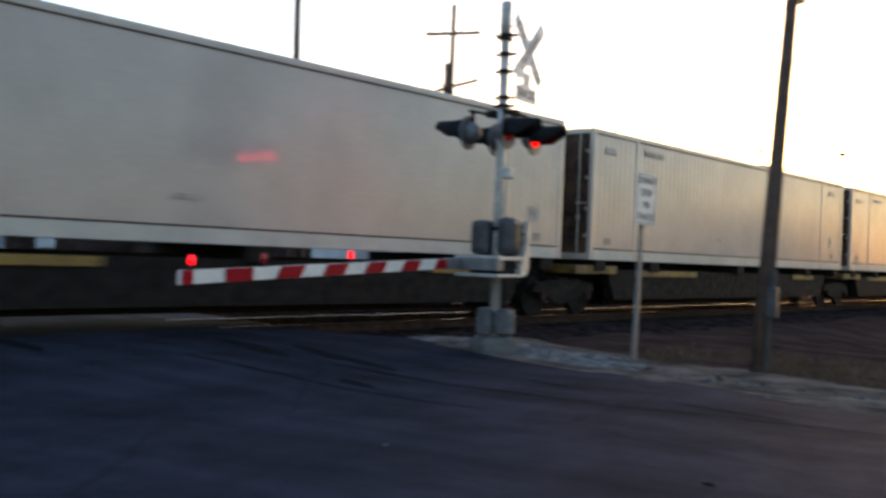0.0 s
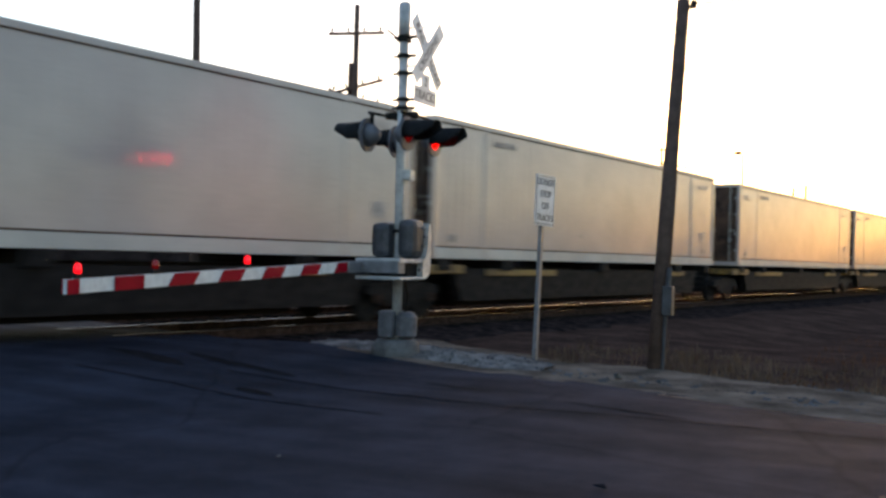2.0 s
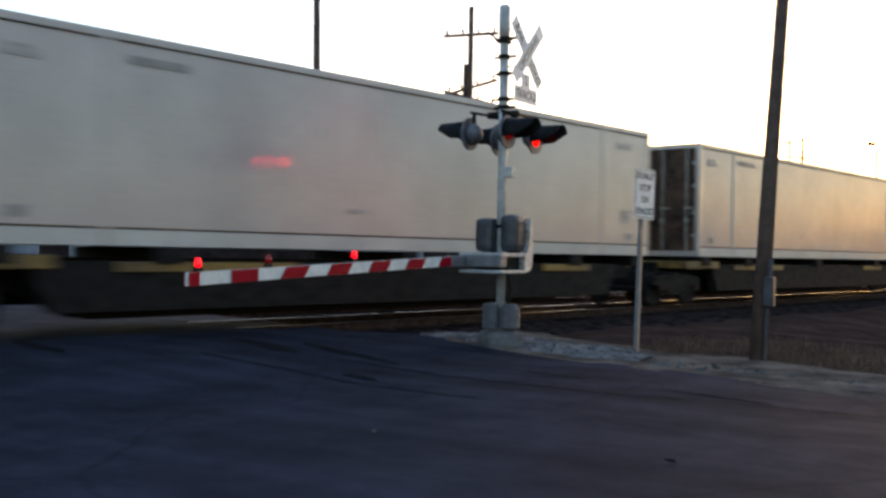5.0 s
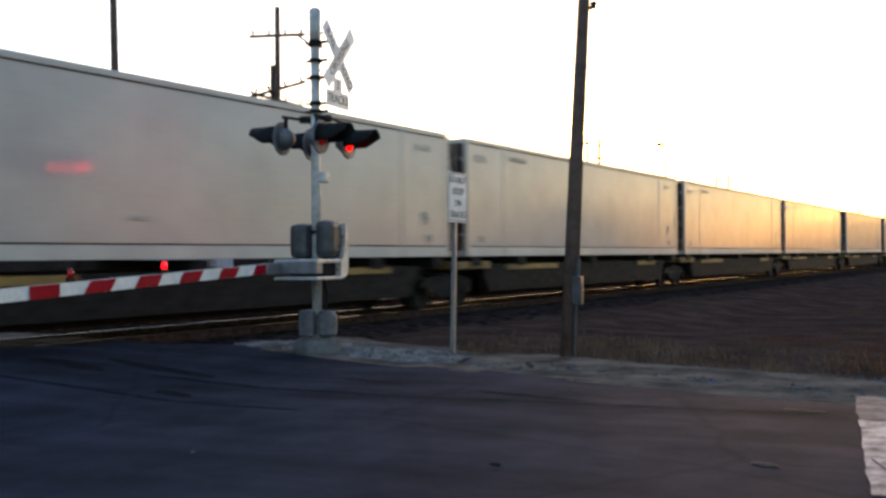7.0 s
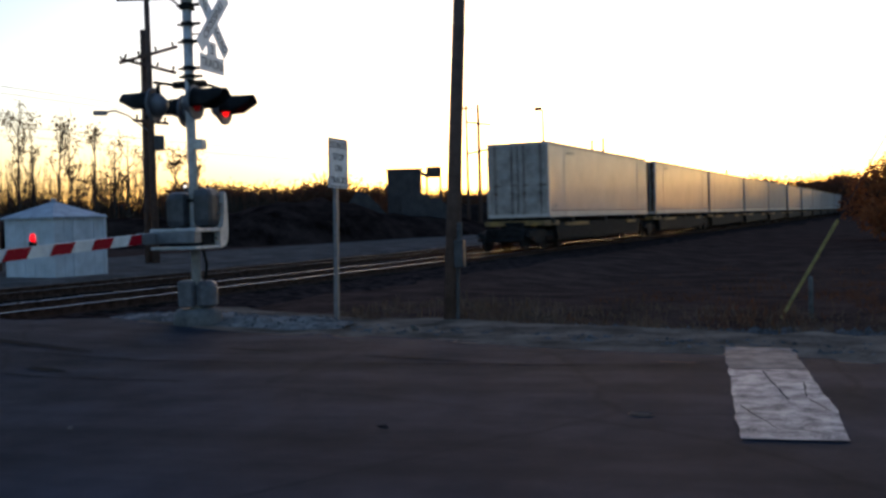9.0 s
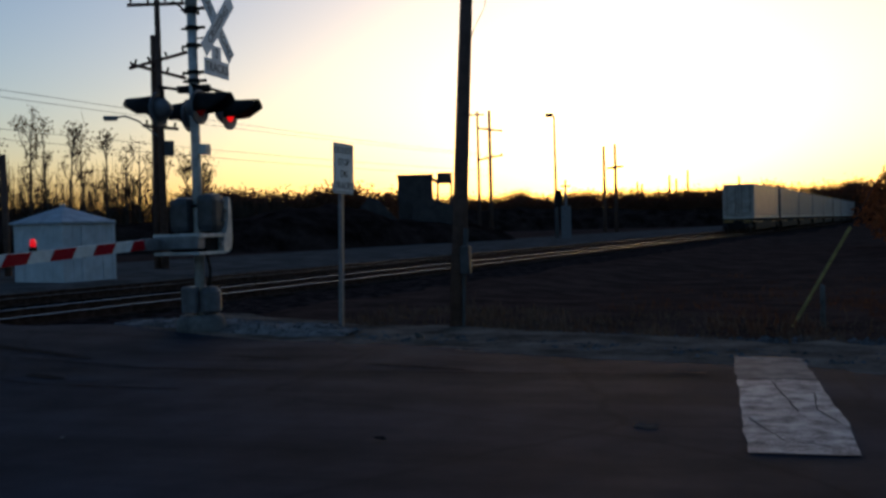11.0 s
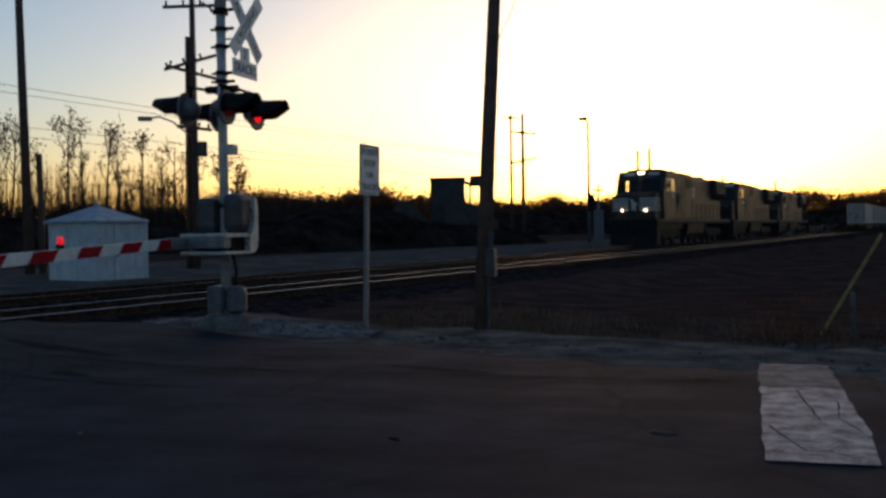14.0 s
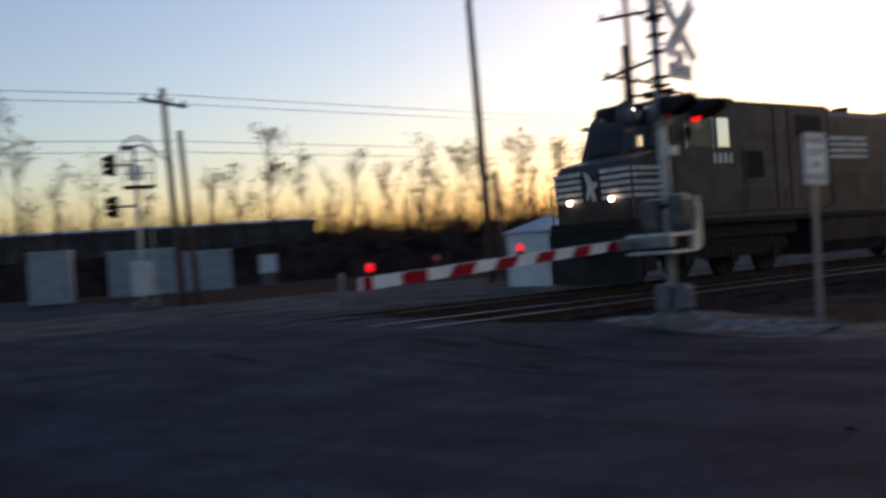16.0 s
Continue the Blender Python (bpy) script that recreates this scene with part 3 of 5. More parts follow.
    y0, y1 = -0.85, -5.99
    for y, w in ((y0, 0.03), (y1, 0.02)):
        g.v += [(-0.26 - w, y, zr(y) - 0.067), (-0.26 + w, y, zr(y) - 0.067), (-0.26 + w, y, zr(y) + 0.067), (-0.26 - w, y, zr(y) + 0.067)]
    g.f = [(3, 2, 1, 0), (4, 5, 6, 7)] + [(i, (i + 1) % 4, 4 + (i + 1) % 4, 4 + i) for i in range(4)]
    arm = part("gate_arm", g, M["arm_white"], t, "long white gate arm with red stripes")
    for k in range(7):
        yc = -1.13 - 0.8128 * k
        a, b_ = yc + 0.2, yc - 0.2
        if k == 6:
            a, b_ = yc + 0.16, y1
        lean = 0.05 if k < 5 else 0.0
        for x in (-0.225, -0.295):
            part("red_stripe", Geo().prism([(a + lean, zr(a) + 0.067), (b_ + lean, zr(b_) + 0.067), (b_ - lean, zr(b_) - 0.067), (a - lean, zr(a) - 0.067)], "x", x - 0.0035, x + 0.0035), M["arm_red"], arm)
    for y, mt in ((-5.84, "red_bulb"), (-4.8, "red_dim"), (-3.25, "red_bulb")):
        la = part("arm_lamp", Geo().box(-0.28, -0.24, y - 0.05, y + 0.05, zr(y) + 0.067, zr(y) + 0.12, 0.006), M["black"], arm, "red lamp on the gate arm")
        part("lens", Geo().tube([(-0.26, y, zr(y) + 0.115), (-0.26, y, zr(y) + 0.15), (-0.26, y, zr(y) + 0.195), (-0.26, y, zr(y) + 0.21)], [0.03, 0.036, 0.03, 0.014], 14), M[mt], la, "", True)
    return t


crossing_gate()

# ---- DO NOT STOP ON TRACKS sign ----
sign = thing("road_sign", "white do not stop on tracks sign on a galvanised post", "road sign", pose(-6.62, 12.08, 0.02, -1.0, 1.0, 0))
part("post", Geo().box(-0.075, -0.02, -0.03, 0.03, -0.3, 2.62, 0.008).box(-0.03, -0.015, -0.045, 0.045, -0.3, 2.62), M["galv"], sign, "galvanised channel post")
plate = part("sign_plate", Geo().prism([(-0.3 + 0.03 * a, -0.365 + 0.03 * c) for a, c in ((1, 0), (19, 0), (20, 1), (20, 23.3), (19, 24.3), (1, 24.3), (0, 23.3), (0, 1))], "y", -0.004, 0.004), M["sign"], sign, "white plate with black legend", m=pose(0, 0.0, 2.3, 0, 0, 82))
for wd, xo, row in (("DO", -0.17, 0), ("NOT", 0.105, 0), ("STOP", 0, 1), ("ON", 0, 2), ("TRACKS", 0, 3)):
    part("lettering", lettering(wd, 0.138, M["legend"]), None, plate, m=pose(xo, -0.007, 0.255 - 0.17 * row))
g = Geo()
for a in (-1, 1):
    g.box(a * 0.275 - 0.006, a * 0.275 + 0.006, -0.0065, -0.0035, -0.34, 0.34).box(-0.275, 0.275, -0.0065, -0.0035, a * 0.34 - 0.006, a * 0.34 + 0.006)
part("border", g, M["legend"], plate)

# ---- gravel mound round the mast's foot ----
g = Geo()
xs, ys = steps(-10.6, -6.2, 66), steps(-0.7, 0.75, 26)


def mound_z(x, v):
    e = max(0, 1 - abs((x + 8.2) / 2.35) ** 3) * max(0, 1 - (v / 0.72) ** 2)
    return -0.06 + 0.16 * e ** 0.6 * (1 + 0.35 * noise.noise((x * 2, v * 3, 1))) + 0.03 * noise.noise((x * 7, v * 7, 2)) * e


for v in ys:
    for x in xs:
        yy = 11.75 - 0.18 * (x + 8.2) + v
        g.v.append((x, yy, road_z(x, yy) * 0.6 + mound_z(x, v)))
w = len(xs)
g.f = [(j * w + i, j * w + i + 1, (j + 1) * w + i + 1, (j + 1) * w + i) for j in range(len(ys) - 1) for i in range(w - 1)]
tagged(part("gravel_mound", g, M["mound"], soft=True), "low mound of pale crushed stone round the mast", "gravel mound", kind="structure")

# ---- short leaning wooden pole with service drop ----
wp = thing("wooden_pole", "dark weathered wooden service pole leaning slightly", "utility pole", pose(-5.0, 12.33, 0))
lean = Vector((0.18, 0.5, 5.35))
lean_top = lean + Vector((0.14, -0.02, -0.2))
part("shaft", Geo().tube([Vector((0, 0, -0.3)), lean * 0.5, lean], [0.118, 0.105, 0.088], 16), M["wood"], wp, "", True)
part("meter_conduit", Geo().tube([(0.12, -0.06, -0.1), (0.14, -0.02, 0.95)], 0.025, 8).box(0.1, 0.24, -0.1, 0.06, 0.75, 1.15, 0.015).tube([(0.16, 0.0, 1.15), (0.17, 0.03, 1.4)], 0.04, 8), M["mech"], wp, "grey conduit and small box at the pole")
part("insulator", Geo().tube([lean + Vector((0.08, 0, -0.25)), lean + Vector((0.16, -0.02, -0.22))], 0.035, 8).tube([lean + Vector((0.14, -0.02, -0.26)), lean + Vector((0.14, -0.02, -0.16))], 0.045, 10), M["dark"], wp)
part("hanging_wire", Geo().tube([lean + Vector((0.12, 0, -0.2)) + Vector((0.13 * math.sin(q * 0.52) * (1 if q < 6 else 0.75), 0.05 * math.sin(q * 0.5), -0.12 * q)) for q in range(9)], 0.006, 5), M["wire"], wp)

# ---- guy wire with yellow guard and white marker ----
guy = thing("guy_wire", "steel guy wire with a yellow plastic guard", "guy wire", pose(-0.42, 13.1, 0))
part("guard", Geo().tube([(0, 0, -0.15), (0.83, 0.2, 1.28)], 0.024, 8), M["guard"], guy, "faded yellow guard")
part("strand", Geo().tube([(0.83, 0.2, 1.28), (3.5, 0.85, 5.9)], 0.006, 5), M["wire"], guy)
mk = thing("marker_post", "short white utility marker post", "marker post", pose(0.02, 13.15, -0.1))
part("post", Geo().tube([(0, 0, -0.2), (0, 0, 0.55), (0, 0, 0.6)], [0.036, 0.036, 0.025], 10), M["concrete"], mk, "", True)


# ---- freight train on the near track ----
L_BOX = 16.15


def container(kind, door_mat):
    """A 53 foot domestic container, rear end at y = 0, bottom at z = 0, front at +y."""
    c = thing("container", "white 53 foot steel intermodal container riding on a spine car", "container", group="containers of the freight train")
    h, w, L = 2.96, 1.3, L_BOX
    for sx in (1, -1):
        g = Geo()
        pitch = 0.28 if kind == "ribbed" else 0.22
        y = 0.16
        prof = []
        while y < L - 0.16 - pitch:
            if kind == "ribbed":
                prof += [(y, 0), (y + pitch * 0.35, 0), (y + pitch * 0.5, 0.011), (y + pitch * 0.85, 0.011)]
            else:
                # shallow waves in the thin sheet
                prof += [(y + pitch * k / 6, 0.002 - 0.002 * math.cos(2 * math.pi * k / 6)) for k in range(6)]
            y += pitch
        prof.append((L - 0.14, 0))
        for q, dd in prof:
            g.v += [(sx * (w - 0.012 - dd), q, 0.23), (sx * (w - 0.012 - dd), q, h - 0.1)]
        g.f = [(2 * i, 2 * i + 2, 2 * i + 3, 2 * i + 1) for i in range(len(prof) - 1)]
        part("side_wall", g, M["box"], c, "", True)
        part("bottom_rail", Geo().box(sx * w - 0.03 * sx - 0.03, sx * w - 0.03 * sx + 0.03, 0.1, L - 0.1, 0.0, 0.23, 0.01), M["box_rail"], c, "pale bottom side rail")
        part("rail_seam", Geo().box(sx * w - 0.004, sx * w + 0.001, 0.14, L - 0.14, 0.232, 0.262), M["box_dark"], c, "dark rust line above the bottom rail")
        part("top_seam", Geo().box(sx * w - 0.004, sx * w + 0.001, 0.14, L - 0.14, h - 0.135, h - 0.113), M["box_dark"], c)
        for y_, z_, l_, q_ in ((0.5, h - 0.55, 0.5, 0.16), (L - 1.4, h - 0.5, 0.55, 0.14), (L - 1.2, 0.75, 0.35, 0.3), (6.4, 0.62, 0.5, 0.08)):
            part("marking", Geo().box(sx * w - 0.015, sx * w + 0.001, y_, y_ + l_, z_, z_ + q_), M["smudge"], c, "faint worn marking")
        part("top_rail", Geo().box(sx * w - 0.03 * sx - 0.028, sx * w - 0.03 * sx + 0.028, 0.1, L - 0.1, h - 0.11, h, 0.01), M["box"], c)
        for yy, ww in ((0.08, 0.08), (L - 0.08, 0.08), (1.98, 0.07), (L - 1.98, 0.07)):
            part("post", Geo().box(sx * w - 0.05 * sx - 0.05, sx * w - 0.05 * sx + 0.052, yy - ww, yy + ww, 0.0, h, 0.012), M["box"], c)
        g = Geo()
        g.box(sx * w - 0.005, sx * w + 0.005, 2.3, 3.25, h - 0.42, h - 0.3)
        part("marking", g, M["logo_grey"], c, "small grey unreadable marking")
        for y_, z_ in ((0.75, 0.35), (L - 0.9, 0.35)):
            part("placard", Geo().box(sx * w - 0.012, sx * w + 0.002, y_ - 0.12, y_ + 0.12, z_, z_ + 0.16), M["logo_grey"], c)
    part("roof", Geo().box(-w + 0.02, w - 0.02, 0.05, L - 0.05, h - 0.05, h - 0.015), M["box"], c)
    part("floor", Geo().box(-w + 0.06, w - 0.06, 0.1, L - 0.1, 0.02, 0.12), M["dark"], c)
    part("front_wall", Geo().box(-w + 0.05, w - 0.05, L - 0.08, L - 0.03, 0.1, h - 0.05), M["box_dark"], c)
    for sx in (1, -1):
        dr = part("door", Geo().box(sx * 0.62 - 0.6, sx * 0.62 + 0.6, 0.02, 0.07, 0.14, h - 0.12, 0.012), M[door_mat], c, "rear door with lock rods")
        for xx in (0.25, 0.95):
            part("lock_rod", Geo().tube([(sx * xx, 0.0, 0.1), (sx * xx, 0.0, h - 0.1)], 0.02, 6).box(sx * xx - 0.05, sx * xx + 0.05, -0.02, 0.02, 0.9, 1.0).box(sx * xx - 0.06, sx * xx + 0.2, -0.015, 0.015, 1.25, 1.29), M["box_dark" if door_mat == "door_dull" else "rod"], dr)
        for z_ in (0.5, 1.1, 1.8, 2.4):
            part("hinge", Geo().box(sx * 1.16 - 0.05, sx * 1.16 + 0.05, -0.005, 0.03, z_, z_ + 0.08), M["rod"], dr)
    if door_mat == "door_dull":
        # rear doors of the last box: dark gaskets and worn marks
        for xx in (-1.2, -0.01, 1.2):
            part("door_gasket", Geo().box(xx - 0.015, xx + 0.015, 0.004, 0.019, 0.16, h - 0.14), M["box_dark"], c)
        for x0, x1, z0, z1 in ((0.4, 0.85, 2.3, 2.38), (0.4, 0.8, 2.16, 2.23), (0.4, 0.85, 1.5, 1.56), (0.42, 0.8, 1.38, 1.43), (0.42, 0.75, 0.55, 0.8), (-0.85, -0.4, 2.2, 2.3), (-0.8, -0.45, 1.55, 1.75), (-0.82, -0.4, 0.5, 0.62), (-0.8, -0.5, 0.75, 0.8)):
            part("door_marking", Geo().box(x0, x1, 0.014, 0.022, z0, z1), M["logo_grey"], c, "unreadable grey marking")
    part("end_sill", Geo().box(-w + 0.1, w - 0.1, 0.0, 0.1, 0.0, 0.14, 0.01), M["box"], c)
    part("end_header", Geo().box(-w + 0.1, w - 0.1, 0.0, 0.1, h - 0.12, h, 0.01), M["box"], c)
    return c


def bogie_parts(owner, y):
    for sx in (1, -1):
        fr = part("side_frame", Geo().prism([(y - 1.2, 0.55), (y - 1.1, 0.72), (y - 0.45, 0.8), (y + 0.45, 0.8), (y + 1.1, 0.72), (y + 1.2, 0.55), (y + 0.75, 0.5), (y + 0.35, 0.28), (y - 0.35, 0.28), (y - 0.75, 0.5)], "x", sx * 0.98 - 0.06, sx * 0.98 + 0.06), M["dark"], owner)
        for dy in (-0.88, 0.88):
            part("bearing_cap", Geo().tube([(sx * 1.04, y + dy, 0.46), (sx * 1.12, y + dy, 0.46)], 0.1, 10), M["rail_rust"], fr)
            part("wheel", Geo().tube([(sx * 0.70, y + dy, 0.42), (sx * 0.72, y + dy, 0.42), (sx * 0.83, y + dy, 0.42)], [0.45, 0.42, 0.415], 24), M["dark"], owner, "dark steel wheel")
    for dy in (-0.88, 0.88):
        part("axle", Geo().tube([(-0.8, y + dy, 0.42), (0.8, y + dy, 0.42)], 0.08, 10), M["dark"], owner)
    part("bolster", Geo().box(-1.0, 1.0, y - 0.2, y + 0.2, 0.5, 0.85, 0.03), M["dark"], owner)


def spine_car():
    """An articulated platform that carries one container; z = 0 is the rail top."""
    c = thing("spine_car", "grimy yellow and black spine car platform with a shared bogie", "rail car", group="spine cars of the freight train")
    L = L_BOX
    # sills drawn extra deep and dark, in place of shade under the car
    part("centre_sill", Geo().prism([(-0.5, 0.72), (1.4, 0.6), (2.2, 0.2), (L - 2.6, 0.2), (L - 1.9, 0.6), (L + 0.5, 0.72), (L + 0.5, 1.1), (-0.5, 1.1)], "x", -0.4, 0.4), M["dark"], c)
    for x0 in (0.95, -1.2):
        part("side_sill", Geo().prism([(0.95, 1.06), (1.3, 0.36), (L - 1.6, 0.36), (L - 1.2, 1.06)], "x", x0, x0 + 0.25), M["dark"], c, "dark side sill deepened to stand in for shade below")
    for a, e in ((2.2, 5.4), (L - 4.1, L - 2.4)):
        part("deck_edge", Geo().box(1.2, 1.25, a, e, 0.91, 1.05, 0.01), M["yellow"], c, "short length of grimy yellow deck edge")
    for y in (0.5, 3.0, 8.0, L - 3.0, L - 0.5):
        part("cross_bearer", Geo().box(-1.3, 1.3, y - 0.22, y + 0.22, 1.02, 1.26, 0.02), M["dark"], c)
    part("end_platform", Geo().box(-1.25, 1.25, -0.45, 1.3, 0.95, 1.14, 0.02), M["yellow"], c, "worn yellow end platform")
    part("brake_gear", Geo().box(0.5, 0.95, 5.5, 6.4, 0.45, 0.8, 0.03).tube([(0.7, 2, 0.75), (0.7, L - 2, 0.7)], 0.04, 6).tube([(-0.7, 6.5, 0.6), (-0.7, 8.6, 0.6)], 0.2, 10), M["dark"], c)
    bogie_parts(c, -0.55)
    return c


STARTS = [-193.75, -175.4, -158.4, -141.3, -124.1, -105.5, -87.2, -70.0, -52.95, -36.1, -17.4, -0.25, 17.05, 34.1]
while len(STARTS) < 46:
    STARTS.append(STARTS[-1] + (17.4 if len(STARTS) % 2 else 17.0))
SPEED1 = 25.4
plain, ribbed, last, platform = container("plain", "box_dark"), container("ribbed", "box_dark"), container("ribbed", "door_dull"), spine_car()
RIBBED = {5, 6, 7, 9}
trucks1 = []
for i, q in enumerate(STARTS):
    src = last if i == 0 else ribbed if i in RIBBED else plain
    box = src if i in (0, 1, 5) else copy_thing(src, Matrix())
    car = platform if i == 0 else copy_thing(platform, Matrix())
    trucks1.append((box, q, RAIL + 1.27))
    trucks1.append((car, q, RAIL))
# rear bogie of the last platform
last_bogie = thing("rear_bogie", "dark bogie under the last spine car", "bogie")
bogie_parts(last_bogie, 0.0)
part("coupler", Geo().box(-0.12, 0.12, -1.6, -0.6, 0.75, 1.0, 0.03).tube([(0.25, -0.9, 0.9), (0.3, -1.2, 0.5), (0.25, -1.3, 0.35)], 0.03, 6), M["dark"], last_bogie)
part("end_marker", Geo().box(0.35, 0.55, -1.15, -1.0, 0.85, 1.15, 0.02), M["yellow"], last_bogie, "end of train marker box")
part("marker_lens", Geo().tube([(0.45, -1.15, 1.05), (0.45, -1.19, 1.05)], 0.07, 12), M["red_bulb"], last_bogie, "lit red marker lens")
trucks1.append((last_bogie, STARTS[0] + 1.6, RAIL))


# ---- diesel locomotives on the second track ----
def locomotive(lead):
    """Wide-cab six-axle diesel, nose at y = 0, the rest towards -y; z = 0 is the rail top."""
    t = thing("locomotive", "dirty black wide-cab diesel freight locomotive with white nose stripes" if lead else "dirty black diesel freight locomotive coupled behind the first", "locomotive", group="" if lead else "trailing locomotives")
    L = 22.3
    part("pilot", Geo().prism([(-1.5, 0.12), (1.5, 0.12), (1.5, 1.35), (-1.5, 1.35)], "y", -0.55, -0.3).add(
        [(-1.45, -0.3, 0.1), (0, 0.05, 0.08), (1.45, -0.3, 0.1), (-1.45, -0.3, 0.75), (0, -0.12, 0.75), (1.45, -0.3, 0.75)], [(0, 1, 4, 3), (1, 2, 5, 4)]), M["black"], t, "black snowplough pilot")
    part("coupler", Geo().box(-0.15, 0.15, -0.5, 0.25, 0.8, 1.05, 0.04), M["dark"], t)
    part("underframe", Geo().box(-1.5, 1.5, -L, -0.35, 1.35, 1.62, 0.03), M["black"], t)
    part("walkway_edge", Geo().box(1.5, 1.515, -L + 0.2, -0.6, 1.5, 1.6).box(-1.515, -1.5, -L + 0.2, -0.6, 1.5, 1.6), M["loco_trim"], t, "thin pale sill stripe")
    nose = [(-0.55, 1.62), (-0.5, 2.75), (-0.75, 3.05), (-1.95, 3.3), (-1.95, 1.62)]
    part("nose", Geo().prism(nose, "x", -1.35, 1.35), M["loco"], t, "wide black nose")
    part("cab", Geo().prism([(-1.85, 1.62), (-1.75, 3.2), (-1.79, 3.29), (-4.75, 3.29), (-4.75, 1.62)], "x", -1.55, 1.55), M["loco"], t, "black crew cab")
    part("cab_roof", Geo().prism([(-2.13, 4.03), (-2.25, 4.25), (-2.55, 4.5), (-4.6, 4.55), (-4.75, 4.4), (-4.75, 4.03)], "x", -1.55, 1.55), M["loco"], t)
    part("cab_rear_wall", Geo().box(-1.5, 1.5, -4.75, -4.68, 3.29, 4.03), M["loco"], t)
    for x0, x1 in ((-1.55, -1.3), (-0.12, 0.12), (1.3, 1.55)):
        part("windshield_post", Geo().prism([(-1.79, 3.29), (-2.13, 4.03), (-2.22, 4.03), (-1.9, 3.29)], "x", x0, x1), M["loco"], t)
    for sx in (1, -1):
        part("cab_post", Geo().prism([(-1.9, 3.29), (-2.2, 4.03), (-2.55, 4.03), (-2.55, 3.29)], "x", sx * 1.51 - 0.04, sx * 1.51 + 0.04), M["loco"], t)
        part("cab_post", Geo().box(sx * 1.51 - 0.04, sx * 1.51 + 0.04, -3.85, -3.6, 3.29, 4.03), M["loco"], t)
        part("cab_post", Geo().box(sx * 1.51 - 0.04, sx * 1.51 + 0.04, -4.75, -4.4, 3.29, 4.03), M["loco"], t)
    for sx in (1, -1):
        x0, x1 = (0.12, 1.3) if sx > 0 else (-1.3, -0.12)
        part("windshield", Geo().add([(x0, -1.80, 3.36), (x1, -1.80, 3.36), (x1, -2.17, 4.15), (x0, -2.17, 4.15)], [(0, 1, 2, 3)]), M["pane"], t, "glass windshield")
        for ya, yb_ in ((-3.6, -2.55), (-4.4, -3.85)):
            part("cab_side_window", Geo().add([(sx * 1.53, ya, 3.29), (sx * 1.53, yb_, 3.29), (sx * 1.53, yb_, 4.03), (sx * 1.53, ya, 4.03)], [(0, 1, 2, 3)]), M["pane"], t, "clear side window")
        part("window_frame", Geo().box(sx * 1.555 - 0.01, sx * 1.555 + 0.02, -3.66, -3.6, 3.24, 4.06).box(sx * 1.555 - 0.01, sx * 1.555 + 0.02, -2.55, -2.49, 3.24, 4.06).box(sx * 1.555 - 0.01, sx * 1.555 + 0.03, -3.66, -2.49, 4.0, 4.06), M["loco_white"], t)
        digits = Geo()
        for k in range(4):
            digits.box(sx * 1.556 - 0.016, sx * 1.556 + 0.016, -4.42 + 0.23 * k, -4.27 + 0.23 * k, 2.88, 3.13)
        part("cab_number", digits, M["loco_white"], t, "plain pale bars")
        # grey laid over the black cab side: dust plus painted sky sheen
        part("cab_side_panel", Geo().prism([(-2.05, 1.66), (-2.0, 3.22), (-4.72, 3.22), (-4.72, 1.66)], "x", sx * 1.556 - 0.004, sx * 1.556 + 0.008), M["hood_grey"], t, "grey cab side, its tone holding dust and sky reflection")
        part("cab_roof_edge", Geo().box(sx * 1.556 - 0.006, sx * 1.556 + 0.01, -4.72, -2.3, 4.06, 4.3), M["hood_grey"], t)
        part("nose_grab_iron", Geo().tube([(sx * 1.38, -1.2, 2.95), (sx * 1.42, -1.25, 3.0), (sx * 1.42, -1.75, 3.1), (sx * 1.38, -1.8, 3.1)], 0.016, 6), M["loco_trim"], t)
        part("mirror", Geo().box(sx * 1.6, sx * 1.6 + sx * 0.12, -2.52, -2.46, 3.45, 3.75) if sx > 0 else Geo().box(-1.72, -1.6, -2.52, -2.46, 3.45, 3.75), M["black"], t)
        # added black board that stands in for the shade below the frame
        part("truck_shade_board", Geo().box(sx * 1.2 - 0.05, sx * 1.2 + 0.05, -7.7, -1.9, 1.0, 1.36, 0.02), M["black"], t)
        part("air_reservoir", Geo().tube([(sx * 1.2, -14.6, 1.05), (sx * 1.2, -13.8, 1.05)], 0.22, 12), M["dark"], t)
        part("ditch_light", Geo().tube([(sx * 0.75, -0.45, 2.12), (sx * 0.75, -0.36, 2.12)], 0.056, 14), M["head"] if lead else M["glass"], t, "lit white ditch light" if lead else "unlit ditch light")
        part("handrail", Geo().tube([(sx * 1.45, -0.45, 1.6), (sx * 1.45, -0.4, 2.55), (sx * 1.45, -0.7, 2.6), (sx * 1.48, -1.6, 2.6)], 0.02, 6), M["loco_trim"], t)
        part("side_rail", Geo().tube([(sx * 1.48, -9.4, 2.65), (sx * 1.48, -L + 0.6, 2.65)], 0.02, 6), M["loco_trim"], t)
        for k in range(10):
            y = -9.4 - k * (L - 10.0) / 9
            part("stanchion", Geo().tube([(sx * 1.48, y, 1.6), (sx * 1.48, y, 2.65)], 0.02, 5), M["loco_trim"], t)
        part("step_well", Geo().box(sx * 1.3 - 0.2, sx * 1.3 + 0.2, -1.1, -0.6, 0.35, 1.35, 0.02), M["black"], t)
